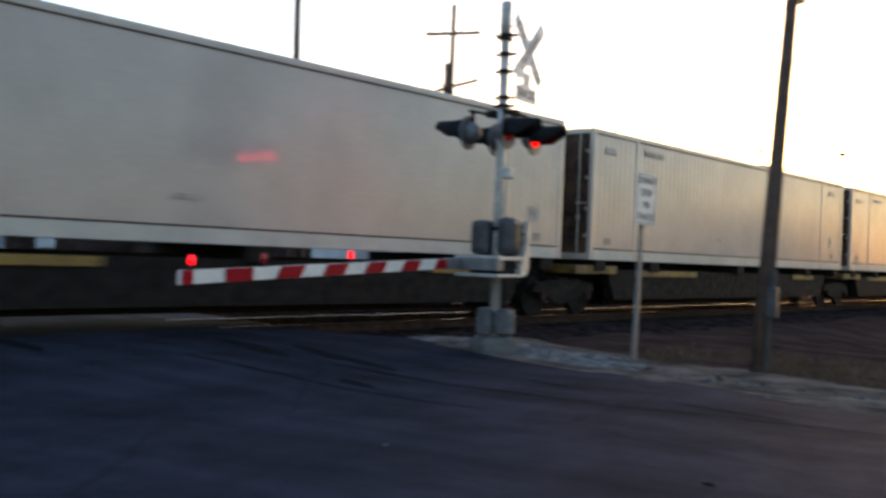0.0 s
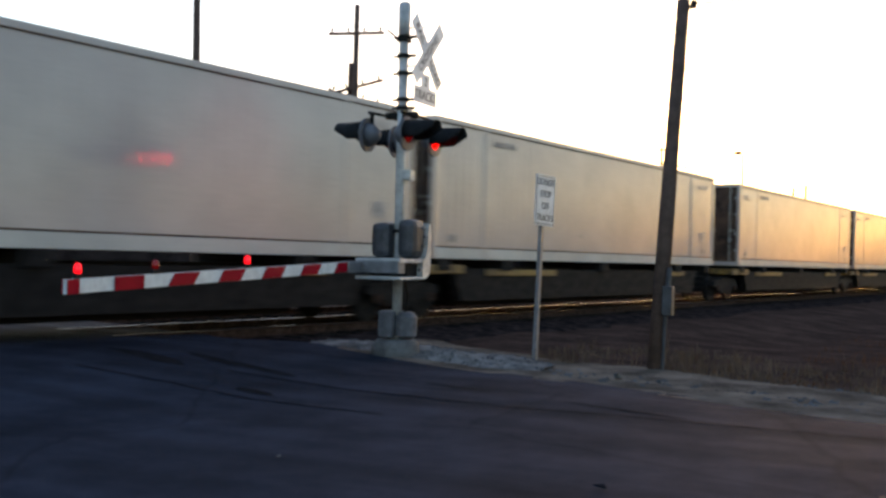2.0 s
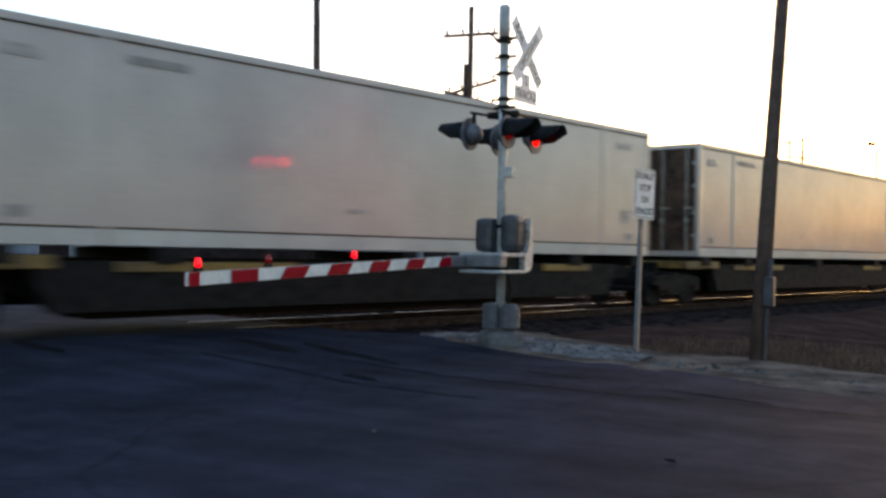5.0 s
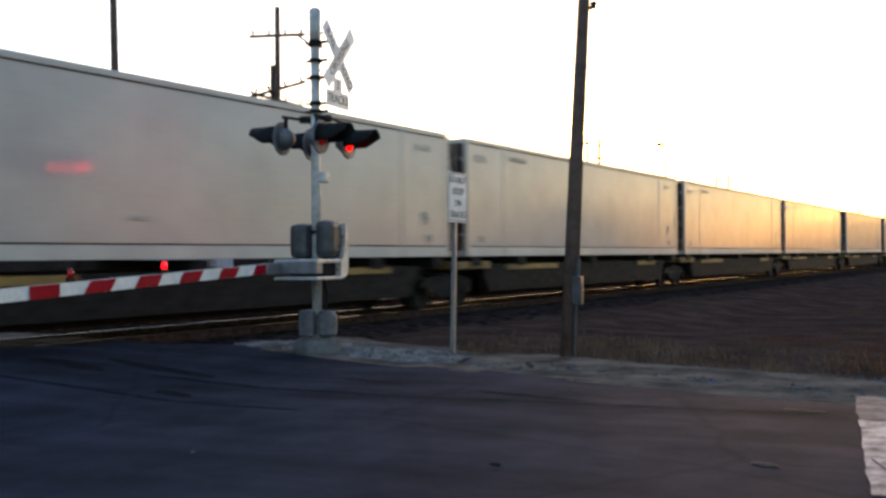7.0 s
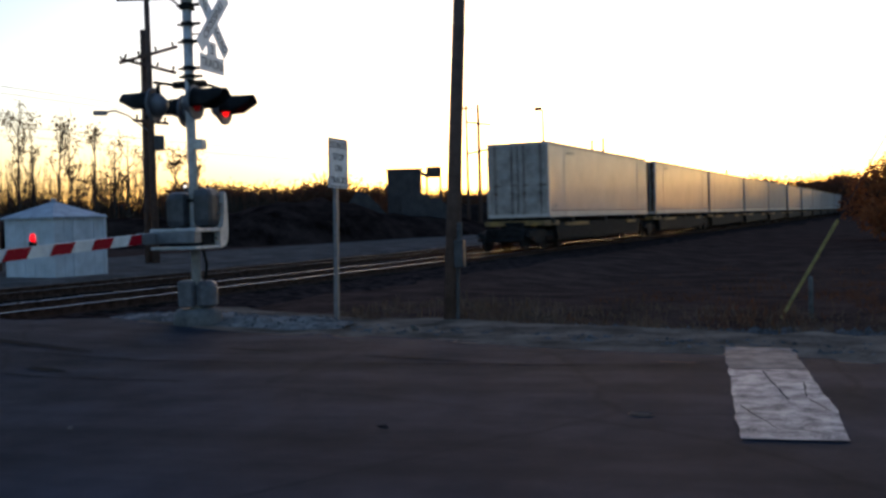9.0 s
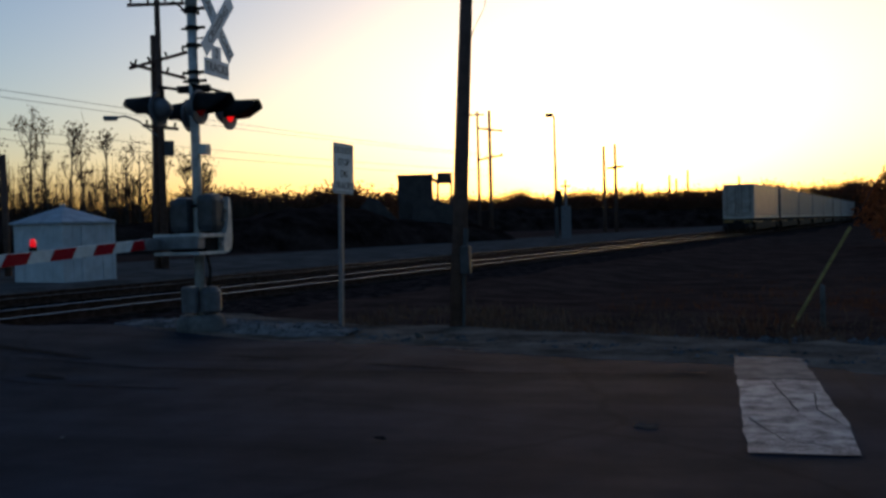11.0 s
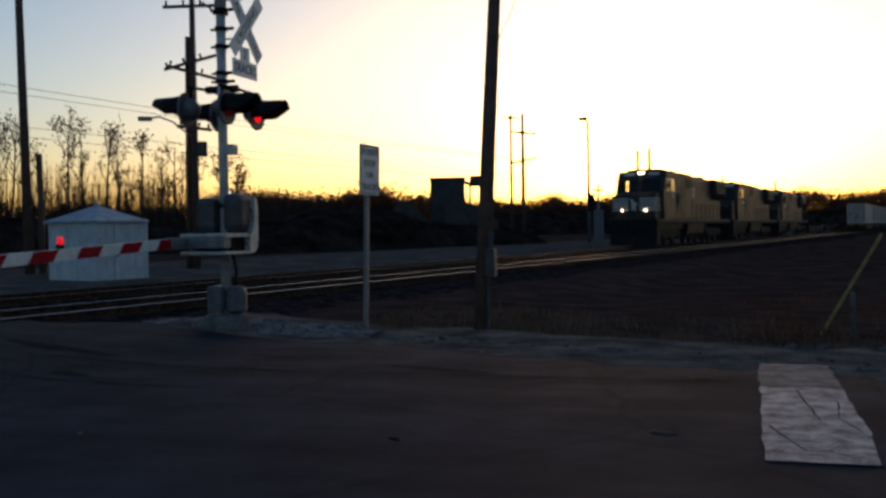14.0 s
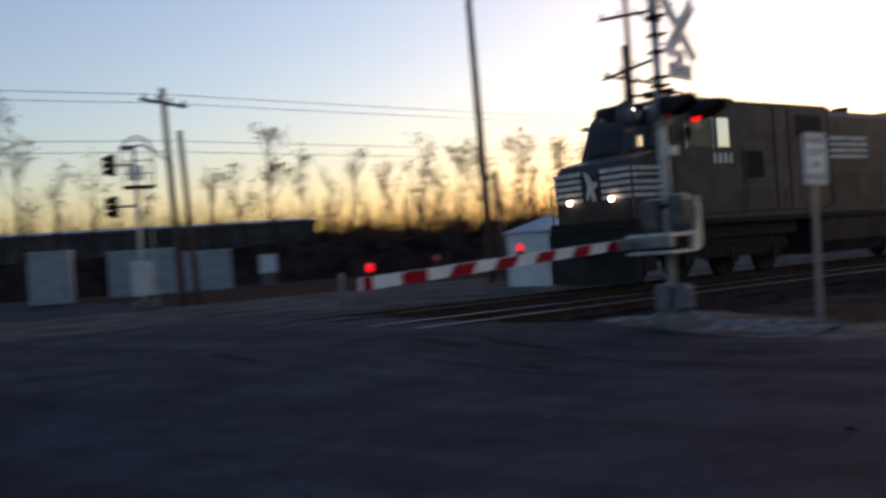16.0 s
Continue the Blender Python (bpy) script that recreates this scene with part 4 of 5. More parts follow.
        part("side_lettering", Geo().box(sx * 0.955 - 0.01, sx * 0.955 + 0.012, -12.4, -9.6, 3.62, 3.72).box(sx * 0.955 - 0.01, sx * 0.955 + 0.012, -12.4, -9.6, 3.44, 3.54).box(sx * 0.955 - 0.01, sx * 0.955 + 0.012, -12.4, -9.6, 3.26, 3.36).box(sx * 0.955 - 0.01, sx * 0.955 + 0.012, -12.4, -9.6, 3.08, 3.18), M["loco_white"], t, "pale horizontal bars on the hood")
        for k in range(9):
            y = -10.0 - 0.95 * k
            part("hood_door", Geo().box(sx * 0.95 - 0.015, sx * 0.95 + 0.02, y - 0.48, y + 0.48, 1.75, 2.95, 0.008), M["hood_grey"], t)
        part("radiator_grille", Geo().box(sx * 1.42 - 0.01, sx * 1.42 + 0.02, -20.8, -18.0, 3.55, 4.2), M["black"], t)
        part("equipment_box", Geo().box(min(sx * 0.9, sx * 1.5), max(sx * 0.9, sx * 1.5), -9.3, -4.8, 1.62, 4.5, 0.03), M["hood_grey"], t, "black electrical cabinet behind the cab")
        part("access_panel", Geo().box(sx * 1.5 - 0.01, sx * 1.5 + 0.008, -6.3, -4.95, 2.2, 3.45), M["dust"], t, "dusty tan access panel")
        for y_ in (-9.28, -7.2, -6.5):
            part("panel_seam", Geo().box(sx * 1.5 - 0.01, sx * 1.5 + 0.006, y_ - 0.03, y_ + 0.03, 1.7, 4.4), M["black"], t)
        part("grab_iron", Geo().tube([(sx * 1.52, -5.0, 1.75), (sx * 1.57, -5.0, 1.8), (sx * 1.57, -5.0, 3.1), (sx * 1.52, -5.0, 3.15)], 0.018, 6), M["loco_trim"], t)
        part("vent", Geo().box(sx * 1.5 - 0.01, sx * 1.5 + 0.015, -8.9, -7.6, 3.6, 4.2), M["black"], t)
        part("vent", Geo().box(sx * 1.5 - 0.01, sx * 1.5 + 0.015, -5.9, -5.0, 2.5, 3.2), M["black"], t)
    part("long_hood", Geo().prism([(-0.95, 1.62), (0.95, 1.62), (0.95, 4.3), (0.75, 4.5), (-0.75, 4.5), (-0.95, 4.3)], "y", -L + 1.2, -4.7), M["hood_grey"], t, "long engine hood")
    part("radiator_section", Geo().prism([(-0.95, 3.0), (0.95, 3.0), (1.42, 3.5), (1.42, 4.3), (1.2, 4.5), (-1.2, 4.5), (-1.42, 4.3), (-1.42, 3.5)], "y", -21.0, -17.8), M["hood_grey"], t, "flared radiator section")
    part("roof_hatch", Geo().box(-0.6, 0.6, -11, -8.4, 4.5, 4.62, 0.03), M["dark"], t)
    part("exhaust_pipe", Geo().tube([(0, -12.6, 4.35), (0, -12.6, 4.75)], 0.28, 14), M["dark"], t)
    part("dynamic_brake_hatch", Geo().box(-0.75, 0.75, -16.5, -14.5, 4.48, 4.62, 0.03), M["dark"], t)
    part("horn", Geo().tube([(0.2, -6.3, 4.5), (0.2, -5.9, 4.65)], [0.05, 0.09], 8).tube([(-0.1, -6.3, 4.5), (-0.1, -5.85, 4.62)], [0.05, 0.08], 8).box(-0.2, 0.3, -6.5, -6.2, 4.4, 4.55), M["dark"], t)
    part("antenna", Geo().tube([(0.3, -5.2, 4.4), (0.3, -5.2, 5.2)], 0.012, 5).tube([(0.0, -5.2, 4.95), (0.6, -5.2, 4.95)], 0.01, 5), M["dark"], t)
    part("roof_equipment", Geo().box(-1.1, 1.1, -4.4, -2.7, 4.5, 4.62, 0.03), M["loco"], t)
    part("headlight", Geo().box(-0.26, 0.26, -2.5, -2.2, 4.22, 4.5, 0.04), M["black"], t, "twin headlight over the windshields")
    for x in (-0.12, 0.12):
        part("headlight_lens", Geo().tube([(x, -2.21, 4.38), (x, -2.14, 4.38)], 0.075, 14), M["head"] if lead else M["glass"], t, "lit headlight" if lead else "unlit headlight")
    part("number_board", Geo().box(-1.15, -0.45, -2.32, -2.24, 4.22, 4.42).box(0.45, 1.15, -2.32, -2.24, 4.22, 4.42), M["loco_white"], t)
    if lead:
        for k in range(5):
            z = 2.12 + 0.16 * k
            for x0, x1 in ((-1.36, -0.36), (0.36, 1.36)):
                part("nose_stripe", Geo().box(x0, x1, -0.56 + 0.044 * (z - 1.62), -0.5 + 0.05 * (z - 1.62), z, z + 0.085), M["loco_white"], t)
            for sx in (1, -1):
                part("nose_stripe", Geo().box(sx * 1.352 - 0.006, sx * 1.352 + 0.006, -1.7, -0.58, z, z + 0.085), M["loco_white"], t)
        part("emblem", Geo().prism([(-0.16, 2.12), (-0.02, 2.1), (0.02, 2.3), (0.14, 2.14), (0.2, 2.2), (0.12, 2.42), (0.2, 2.72), (0.26, 2.84), (0.08, 2.78), (-0.04, 2.6), (-0.22, 2.56), (-0.2, 2.46), (-0.08, 2.4)], "y", -0.5, -0.47), M["loco_white"], t, "plain pale emblem shape")
    part("fuel_tank", Geo().prism([(-1.3, 0.7), (-1.1, 0.35), (1.1, 0.35), (1.3, 0.7), (1.4, 1.35), (-1.4, 1.35)], "y", -13.6, -8.6), M["hood_grey"], t, "grimy dusty grey fuel tank")
    for yc in (-4.7, -17.6):
        for sx in (1, -1):
            fr = part("truck_frame", Geo().prism([(yc - 2.6, 0.65), (yc - 2.5, 0.95), (yc - 1.0, 1.05), (yc + 1.0, 1.05), (yc + 2.5, 0.95), (yc + 2.6, 0.65), (yc + 1.2, 0.5), (yc - 1.2, 0.5)], "x", sx * 1.1 - 0.08, sx * 1.1 + 0.08), M["dark"], t)
            for dy in (-1.95, 0, 1.95):
                part("journal_box", Geo().box(sx * 1.16 - 0.06, sx * 1.16 + 0.12, yc + dy - 0.18, yc + dy + 0.18, 0.36, 0.72, 0.03), M["dark"], fr)
                part("wheel", Geo().tube([(sx * 0.70, yc + dy, 0.53), (sx * 0.72, yc + dy, 0.53), (sx * 0.84, yc + dy, 0.53)], [0.56, 0.53, 0.525], 24), M["dark"], t)
    for o in t.children_recursive:
        o.data.transform(Matrix.Diagonal((1, 1, 1.07, 1)))
    return t


lead = locomotive(True)
second = locomotive(False)
third = copy_thing(second, Matrix())
SPEED2 = 20.95
NOSE = 16.5     # nose place along the track at 16 s
consist = [(lead, 0.0), (second, 23.4), (third, 46.8)]
for k in range(6):
    consist.append((copy_thing(platform, Matrix()), 71.0 + 17.2 * k + L_BOX))


def far_pole(bearing, reach, top, arms, label, lean=(0, 0), radius=0.15, name="utility_pole", thick=0.06):
    x, y = far(bearing, reach)
    t = thing(name, label, "utility pole", pose(x, y, 0, 0, 0, bearing))
    part("shaft", Geo().tube([(0, 0, -0.5), (lean[0], lean[1], top)], [radius, radius * 0.65], 10), M["wood"], t, "", True)
    for z, half, tilt in arms:
        a = part("crossarm", Geo().box(-half, half, -0.12, -0.02, z - thick, z + thick), M["wood"], t, m=pose(lean[0] * z / top, 0, 0) @ pose(0, 0, z, 0, tilt, 0) @ pose(0, 0, -z))
        for k in range(4):
            xx = -half + 0.15 + k * (2 * half - 0.3) / 3
            part("insulator", Geo().tube([(xx, -0.07, z + 0.06), (xx, -0.07, z + 0.22), (xx, -0.07, z + 0.25)], [0.04, 0.06, 0.03], 6), M["dark"], a)
    return t


def lamp_arm(t, z, reach):
    part("lamp_arm", Geo().tube([(0, 0, z - 0.9), (-reach * 0.5, 0, z - 0.2), (-reach * 0.8, 0, z), (-reach, 0, z - 0.05)], 0.04, 6), M["galv"], t)
    part("lamp_head", Geo().box(-reach - 0.5, -reach + 0.05, -0.12, 0.12, z - 0.18, z, 0.04), M["galv"], t, "grey street lamp head")


fp = far_pole(30.85, 42, 11.9, [(10.7, 1.15, -4), (8.45, 1.2, -17), (8.0, 1.1, 14), (5.75, 0.7, 6)], "tall weathered wooden utility pole with slanting crossarms beyond the tracks", radius=0.17)
part("brace_pole", Geo().tube([(-0.3, 0.2, -0.5), (-0.2, 0.2, 9.5)], [0.14, 0.1], 8), M["wood"], fp, "second shorter pole beside it", True)
part("transformer_box", Geo().box(0.1, 0.5, -0.25, 0.15, 4.6, 5.2, 0.05), M["mech"], fp)
lamp_arm(fp, 6.2, 1.7)
lp = far_pole(39.5, 40, 12.1, [], "tall slim wooden pole beyond the tracks", (-0.2, 0), 0.2)
part("stub_pole", Geo().tube([(0.45, 0, -0.5), (0.4, 0, 4.5)], [0.13, 0.11], 8), M["wood"], lp, "shorter stub pole beside it", True)
wp2 = far_pole(57.2, 40, 8.6, [(8.0, 0.9, 12)], "wooden utility pole with one crossarm and a street lamp", (-0.25, 0), 0.16)
part("stub_pole", Geo().tube([(0.6, 0, -0.4), (0.3, 0, 6.9)], [0.13, 0.1], 8), M["wood"], wp2, "", True)
lamp_arm(wp2, 6.4, 1.5)
far_pole(12.4, 100, 12.9, [(11.0, 1.3, 8), (8.2, 1.3, -10)], "distant wooden pole with two crossarms", radius=0.24, thick=0.09)
far_pole(13.08, 110, 14.0, [(13.6, 0.8, 0)], "distant thin pole with a short crossarm", radius=0.2, thick=0.07)
far_pole(5.95, 150, 12.7, [], "distant bare wooden pole", radius=0.32)
far_pole(5.32, 150, 13.0, [(9.5, 1.2, -6)], "distant pole with a crossarm", radius=0.32, thick=0.16)
for bb, hh in ((4.11, 11.5), (3.86, 11.0), (2.34, 13.0), (1.97, 12.0), (1.35, 14.0), (-1.4, 12.0)):
    far_pole(bb, 260, hh, [], "far thin pole against the sunset", radius=0.4)
x, y = far(8.68, 100)
sl = thing("street_lamp", "tall street lamp on a slim steel pole", "street lamp", pose(x, y, 0, 0, 0, 9))
part("pole", Geo().tube([(0, 0, -0.3), (-0.05, 0, 12.1)], [0.2, 0.11], 10), M["galv"], sl, "", True)
part("lamp_head", Geo().box(-0.9, -0.1, -0.25, 0.25, 12.05, 12.4, 0.08), M["dark"], sl, "dark lamp head")

# wayside signal near the street lamp
x, y = far(8.15, 92)
ws = thing("wayside_signal", "small dark wayside signal on a pale mast beside the tracks", "railway signal", pose(x, y, 0, 0, 0, 8))
part("mast", Geo().tube([(0, 0, -0.2), (0, 0, 5.4)], 0.1, 8), M["galv"], ws, "", True)
part("relay_case", Geo().box(-0.45, 0.45, -0.3, 0.3, -0.1, 3.0, 0.03), M["lamp_grey"], ws, "grey relay case")
part("signal_head", Geo().box(-1.0, -0.35, -0.2, 0.2, 2.9, 4.5, 0.05), M["black"], ws, "black signal head")
part("bracket", Geo().box(-0.4, 0.1, -0.04, 0.04, 3.6, 3.72), M["dark"], ws)
part("crossbar", Geo().box(-0.45, 0.45, -0.04, 0.04, 4.75, 4.9), M["dark"], ws)

# ---- sheds and cabinets beyond the tracks ----
m = track_pose(21.0, 25.0, 0.0)


def shed_walls(t, w, l, h, mat, ribs):
    part("wall", Geo().box(-w, 0, 0, l, -0.1, h, 0.015), mat, t)
    yy = ribs
    while yy < l - 0.1:
        part("seam", Geo().box(-0.005, 0.018, yy - 0.015, yy + 0.015, 0, h - 0.02), mat, t)
        yy += ribs
    xx = ribs
    while xx < w - 0.1:
        part("seam", Geo().box(-xx - 0.015, -xx + 0.015, -0.018, 0.005, 0, h - 0.02), mat, t)
        xx += ribs


shed = thing("equipment_shed", "white sheet-metal equipment shed with a low hipped roof", "shed", m)
shed_walls(shed, 2.1, 2.25, 1.95, M["shed"], 0.42)
part("roof", Geo().add([(-2.2, -0.1, 1.9), (0.1, -0.1, 1.9), (0.1, 2.2, 1.9), (-2.2, 2.2, 1.9), (-1.05, 1.05, 2.42), (-2.2, -0.1, 1.84), (0.1, -0.1, 1.84), (0.1, 2.2, 1.84), (-2.2, 2.2, 1.84)],
     [(0, 1, 4), (1, 2, 4), (2, 3, 4), (3, 0, 4), (0, 5, 6, 1), (1, 6, 7, 2), (2, 7, 8, 3), (3, 8, 5, 0), (5, 8, 7, 6)]), M["roof"], shed, "blue-grey metal hipped roof")
part("roof_vent", Geo().tube([(-1.05, 1.05, 2.38), (-1.05, 1.05, 2.5)], 0.09, 10), M["roof"], shed)
dr = part("door", Geo().box(0.016, 0.04, 0.75, 1.6, 0.0, 1.75, 0.008), M["shed"], shed)
part("door_handle", Geo().box(0.04, 0.07, 0.82, 0.87, 0.75, 0.95), M["dark"], dr)

for bx, by, w_, h_, ll, mt in ((-53.4, 23.8, 2.2, 2.9, "pale aluminium signal cabinet with a domed top", "cabinet"), (-55.5, 30.8, 4.2, 2.8, "blue-grey metal equipment cabinet", "cabinet"), (-53.8, 34.0, 3.3, 2.5, "blue-grey metal equipment cabinet", "cabinet"), (-59.0, 43.0, 1.1, 2.1, "small pale metal box on a post", "shed")):
    t = thing("equipment_cabinet", ll, "cabinet", pose(bx, by, 0, 0, 0, 58))
    part("body", Geo().box(-w_ / 2, w_ / 2, 0, 1.6, 0.05 if h_ > 2.2 else 0.8, h_, 0.06), M[mt], t)
    part("plinth", Geo().box(-w_ / 2 + 0.1, w_ / 2 - 0.1, 0.1, 1.5, -0.2, 0.06 if h_ > 2.2 else 0.82), M["concrete"], t)
    part("roof_cap", Geo().box(-w_ / 2 - 0.06, w_ / 2 + 0.06, -0.06, 1.66, h_, h_ + 0.08, 0.03), M["roof"], t)
    part("door", Geo().box(-w_ * 0.35, w_ * 0.35, -0.03, 0.005, 0.3 if h_ > 2.2 else 0.9, h_ - 0.2, 0.01), M[mt], t)
t = thing("delineator_post", "short white roadside post", "post", pose(-22.7, 17.5, 0))
part("post", Geo().tube([(0, 0, -0.2), (0, 0, 0.95), (0, 0, 1.0)], [0.07, 0.07, 0.04], 10), M["galv"], t, "", True)

# railway signal with two dark heads, ladder and caged platform
x, y = far(59.3, 41)
t = thing("railway_signal", "silver railway signal mast with two black heads, ladder and cage", "railway signal", pose(x, y, 0, 0, 0, 59.3))
part("mast", Geo().tube([(0, 0, -0.1), (0, 0, 6.5)], 0.085, 12), M["silver"], t, "", True)
part("pedestal", Geo().box(-0.4, 0.4, -0.4, 0.4, -0.2, 0.35, 0.04), M["concrete"], t)
part("relay_case", Geo().box(-0.4, 0.4, -0.25, 0.25, 0.5, 1.9, 0.04), M["silver"], t)
for z in (5.75, 4.1):
    hd = part("signal_head", Geo().box(-0.98, -0.72, -0.35, 0.35, z - 0.42, z + 0.42, 0.06), M["black"], t, "black three-lamp signal head")
    for k in (-0.26, 0.0, 0.26):
        part("visor", Geo().tube([(-0.98, 0, z + k), (-1.22, 0, z + k - 0.02)], [0.12, 0.105], 12), M["black"], hd)
    part("bracket", Geo().box(-0.74, 0.05, -0.04, 0.04, z - 0.05, z + 0.05), M["silver"], t)
part("platform", Geo().box(-0.5, 0.75, -0.5, 0.5, 4.8, 4.88, 0.01), M["dark"], t, "dark service platform")
for yy in (-0.45, 0.45):
    part("ladder_rail", Geo().tube([(0.5, yy * 0.5, 0.1), (0.5, yy * 0.5, 6.3)], 0.025, 6), M["silver"], t)
    part("cage_hoop", Geo().tube([(-0.5, yy, 4.9), (-0.5, yy, 6.3), (-0.3, yy, 6.7), (0.1, yy, 6.85), (0.5, yy, 6.7), (0.72, yy, 6.3), (0.72, yy, 4.9)], 0.03, 6), M["silver"], t)
for k in range(19):
    part("rung", Geo().tube([(0.5, -0.22, 0.4 + 0.31 * k), (0.5, 0.22, 0.4 + 0.31 * k)], 0.015, 5), M["silver"], t)
for z in (5.35, 5.85):
    part("guard_rail", Geo().tube([(-0.5, -0.45, z), (0.72, -0.45, z)], 0.025, 6), M["silver"], t)
part("number_plate", Geo().box(-0.3, -0.1, -0.12, -0.1, 5.1, 5.7).box(0.1, 0.3, -0.12, -0.1, 5.1, 5.7), M["sign"], t, "plain pale plate")

# ---- dark plant building and spoil heaps in the distance ----
x, y = far(16.65, 95)
t = thing("plant_building", "dark industrial hopper building in silhouette", "building", pose(x, y, 0, 0, 0, 17))
part("tower", Geo().box(-1.8, 1.5, 0, 5, -0.3, 6.3, 0.04), M["plant"], t)
part("roof", Geo().box(-1.9, 1.6, -0.1, 5.1, 6.3, 6.45, 0.02), M["plant"], t)
part("hopper", Geo().prism([(2.0, 5.6), (3.4, 5.6), (3.4, 6.6), (2.0, 6.6)], "y", 0.5, 2.0), M["plant"], t)
part("support_frame", Geo().box(1.9, 2.1, 0.6, 0.8, -0.3, 5.6).box(3.2, 3.4, 0.6, 0.8, -0.3, 5.6).box(1.9, 3.4, 0.6, 0.8, 2.8, 3.0).tube([(2, 0.7, 0), (3.3, 0.7, 2.9)], 0.08, 6).tube([(1.5, 0.7, 6.0), (2.1, 0.7, 5.7)], 0.2, 6), M["plant"], t)
part("lean_to", Geo().prism([(-0.5, -0.3), (4.5, -0.3), (4.5, 2.2), (3.0, 3.4), (1.5, 3.9), (-0.5, 4.0)], "y", -3, -0.1), M["plant"], t)
part("conveyor", Geo().prism([(-6.5, 2.2), (-4.6, 4.4), (-3.8, 4.2), (-1.9, 2.2)], "y", 0.5, 2.0).tube([(-7.8, 1, 0.5), (-4.4, 1, 4.4)], 0.25, 6), M["plant"], t)


def heap(name, pts, width, label, rough=0.25):
    """A ridge of dark earth along points (x, y, height)."""
    g = Geo()
    k = 14
    rows = []
    for i in range(len(pts) - 1):
        a, c = Vector(pts[i]), Vector(pts[i + 1])
        nn = max(2, int((c - a).length / 1.5))
        rows += [a.lerp(c, q / nn) for q in range(nn)]
    rows.append(Vector(pts[-1]))
    dirn = (Vector(pts[-1]) - Vector(pts[0]))
    across = Vector((-dirn.y, dirn.x, 0)).normalized()
    for r in rows:
        for j in range(k + 1):
            v = -1 + 2 * j / k
            p = r + across * v * width
            hgt = r.z * max(0, 1 - v * v) ** 0.8 * (1 + rough * noise.noise((p.x * 0.25, p.y * 0.25, 1))) + 0.3 * noise.noise((p.x, p.y, 2)) * (1 - v * v)
            g.v.append((p.x, p.y, hgt - 0.2))
    w = k + 1
    g.f = [(i * w + j, (i + 1) * w + j, (i + 1) * w + j + 1, i * w + j + 1) for i in range(len(rows) - 1) for j in range(k)]
    return tagged(part(name, g, M["earth"], soft=True), label, "earth heap", kind="structure")


heap("spoil_heap", [(*far(30, 78), 0.8), (*far(27, 80), 3.0), (*far(24, 82), 3.1), (*far(21, 86), 3.8), (*far(19.5, 88), 2.4), (*far(17, 92), 2.2), (*far(14, 98), 1.8)], 7, "long dark heap of spoil earth")
heap("earth_bank", [(*far(84, 86), 3.0), (*far(70, 86), 3.1), (*far(58, 86), 3.2), (*far(50, 87), 3.4), (*far(40, 86), 3.0), (*far(30, 84), 2.4)], 6, "long dark overgrown earth bank behind the cabinets", 0.12)


def warehouse():
    """A long low shed, wall panels between posts, along the line from a to c."""
    a, c = Vector((*far(49.6, 106), 0)), Vector((*far(86, 112), 0))
    run = c - a
    size = run.length
    t = thing("warehouse", "long low grey metal warehouse beyond the scrub", "building", Matrix.Translation(a) @ pose(0, 0, 0, 0, 0, math.degrees(math.atan2(run.y, run.x))))
    k = 14
    for i in range(k):
        part("wall_panel", Geo().box(size * i / k + 0.03, size * (i + 1) / k - 0.03, -0.1, 0.1, -0.3, 5.55, 0.01), M["warehouse"], t)
        part("post", Geo().box(size * i / k - 0.09, size * i / k + 0.09, 0.1, 0.2, -0.3, 5.6), M["warehouse"], t)
    part("wall_back", Geo().box(0, size, -15.1, -14.9, -0.3, 5.9), M["warehouse"], t)
    part("wall_end", Geo().box(-0.15, 0.05, -14.9, -0.12, -0.3, 5.7), M["warehouse"], t)
    part("wall_end", Geo().box(size - 0.05, size + 0.15, -14.9, -0.12, -0.3, 5.7), M["warehouse"], t)
    part("roof", Geo().prism([(0.4, 5.6), (0.4, 5.8), (-7.5, 6.4), (-15.4, 6.2), (-15.4, 6.0), (-7.5, 6.2)], "x", -0.4, size + 0.4), M["roof"], t, "low grey-blue metal roof")
    part("roof_fascia", Geo().box(-0.4, size + 0.4, 0.4, 0.45, 5.5, 5.82), M["warehouse"], t)


warehouse()

# ---- vegetation ----
rnd = random.Random(7)


def clump(g, c, r, k, size):
    for _ in range(k):
        d = Vector((rnd.gauss(0, 1), rnd.gauss(0, 1), rnd.gauss(0, 0.8)))
        p = Vector(c) + d * r * 0.5
        a = Vector((rnd.uniform(-1, 1), rnd.uniform(-1, 1), rnd.uniform(-1, 1))).normalized() * size
        e = a.cross(Vector((rnd.uniform(-1, 1), rnd.uniform(-1, 1), 1))).normalized() * size * 0.6
        g.add([p - a, p + e, p + a, p - e], [(0, 1, 2, 3)])


def bare_tree(bearing, reach, height, leafy):
    x, y = far(bearing, reach)
    t = thing("tree", "tall nearly bare autumn tree with sparse leaf clusters", "tree", pose(x, y, 0, 0, 0, rnd.uniform(0, 360)), "bare trees beyond the tracks")
    g, lf = Geo(), Geo()
    top = Vector((rnd.uniform(-0.6, 0.6), rnd.uniform(-0.6, 0.6), height * 0.92))
    trunk = [Vector((0, 0, -0.4)), top * 0.3 + Vector((rnd.uniform(-.3, .3), rnd.uniform(-.3, .3), 0)), top * 0.65, top]
    g.tube(trunk, [0.17, 0.13, 0.08, 0.02], 6, False)
    for i in range(rnd.randint(9, 14)):
        q = rnd.uniform(0.22, 0.9)
        base = top * q
        ang = rnd.uniform(0, 2 * math.pi)
        ln = height * rnd.uniform(0.16, 0.34) * (1.1 - 0.5 * q)
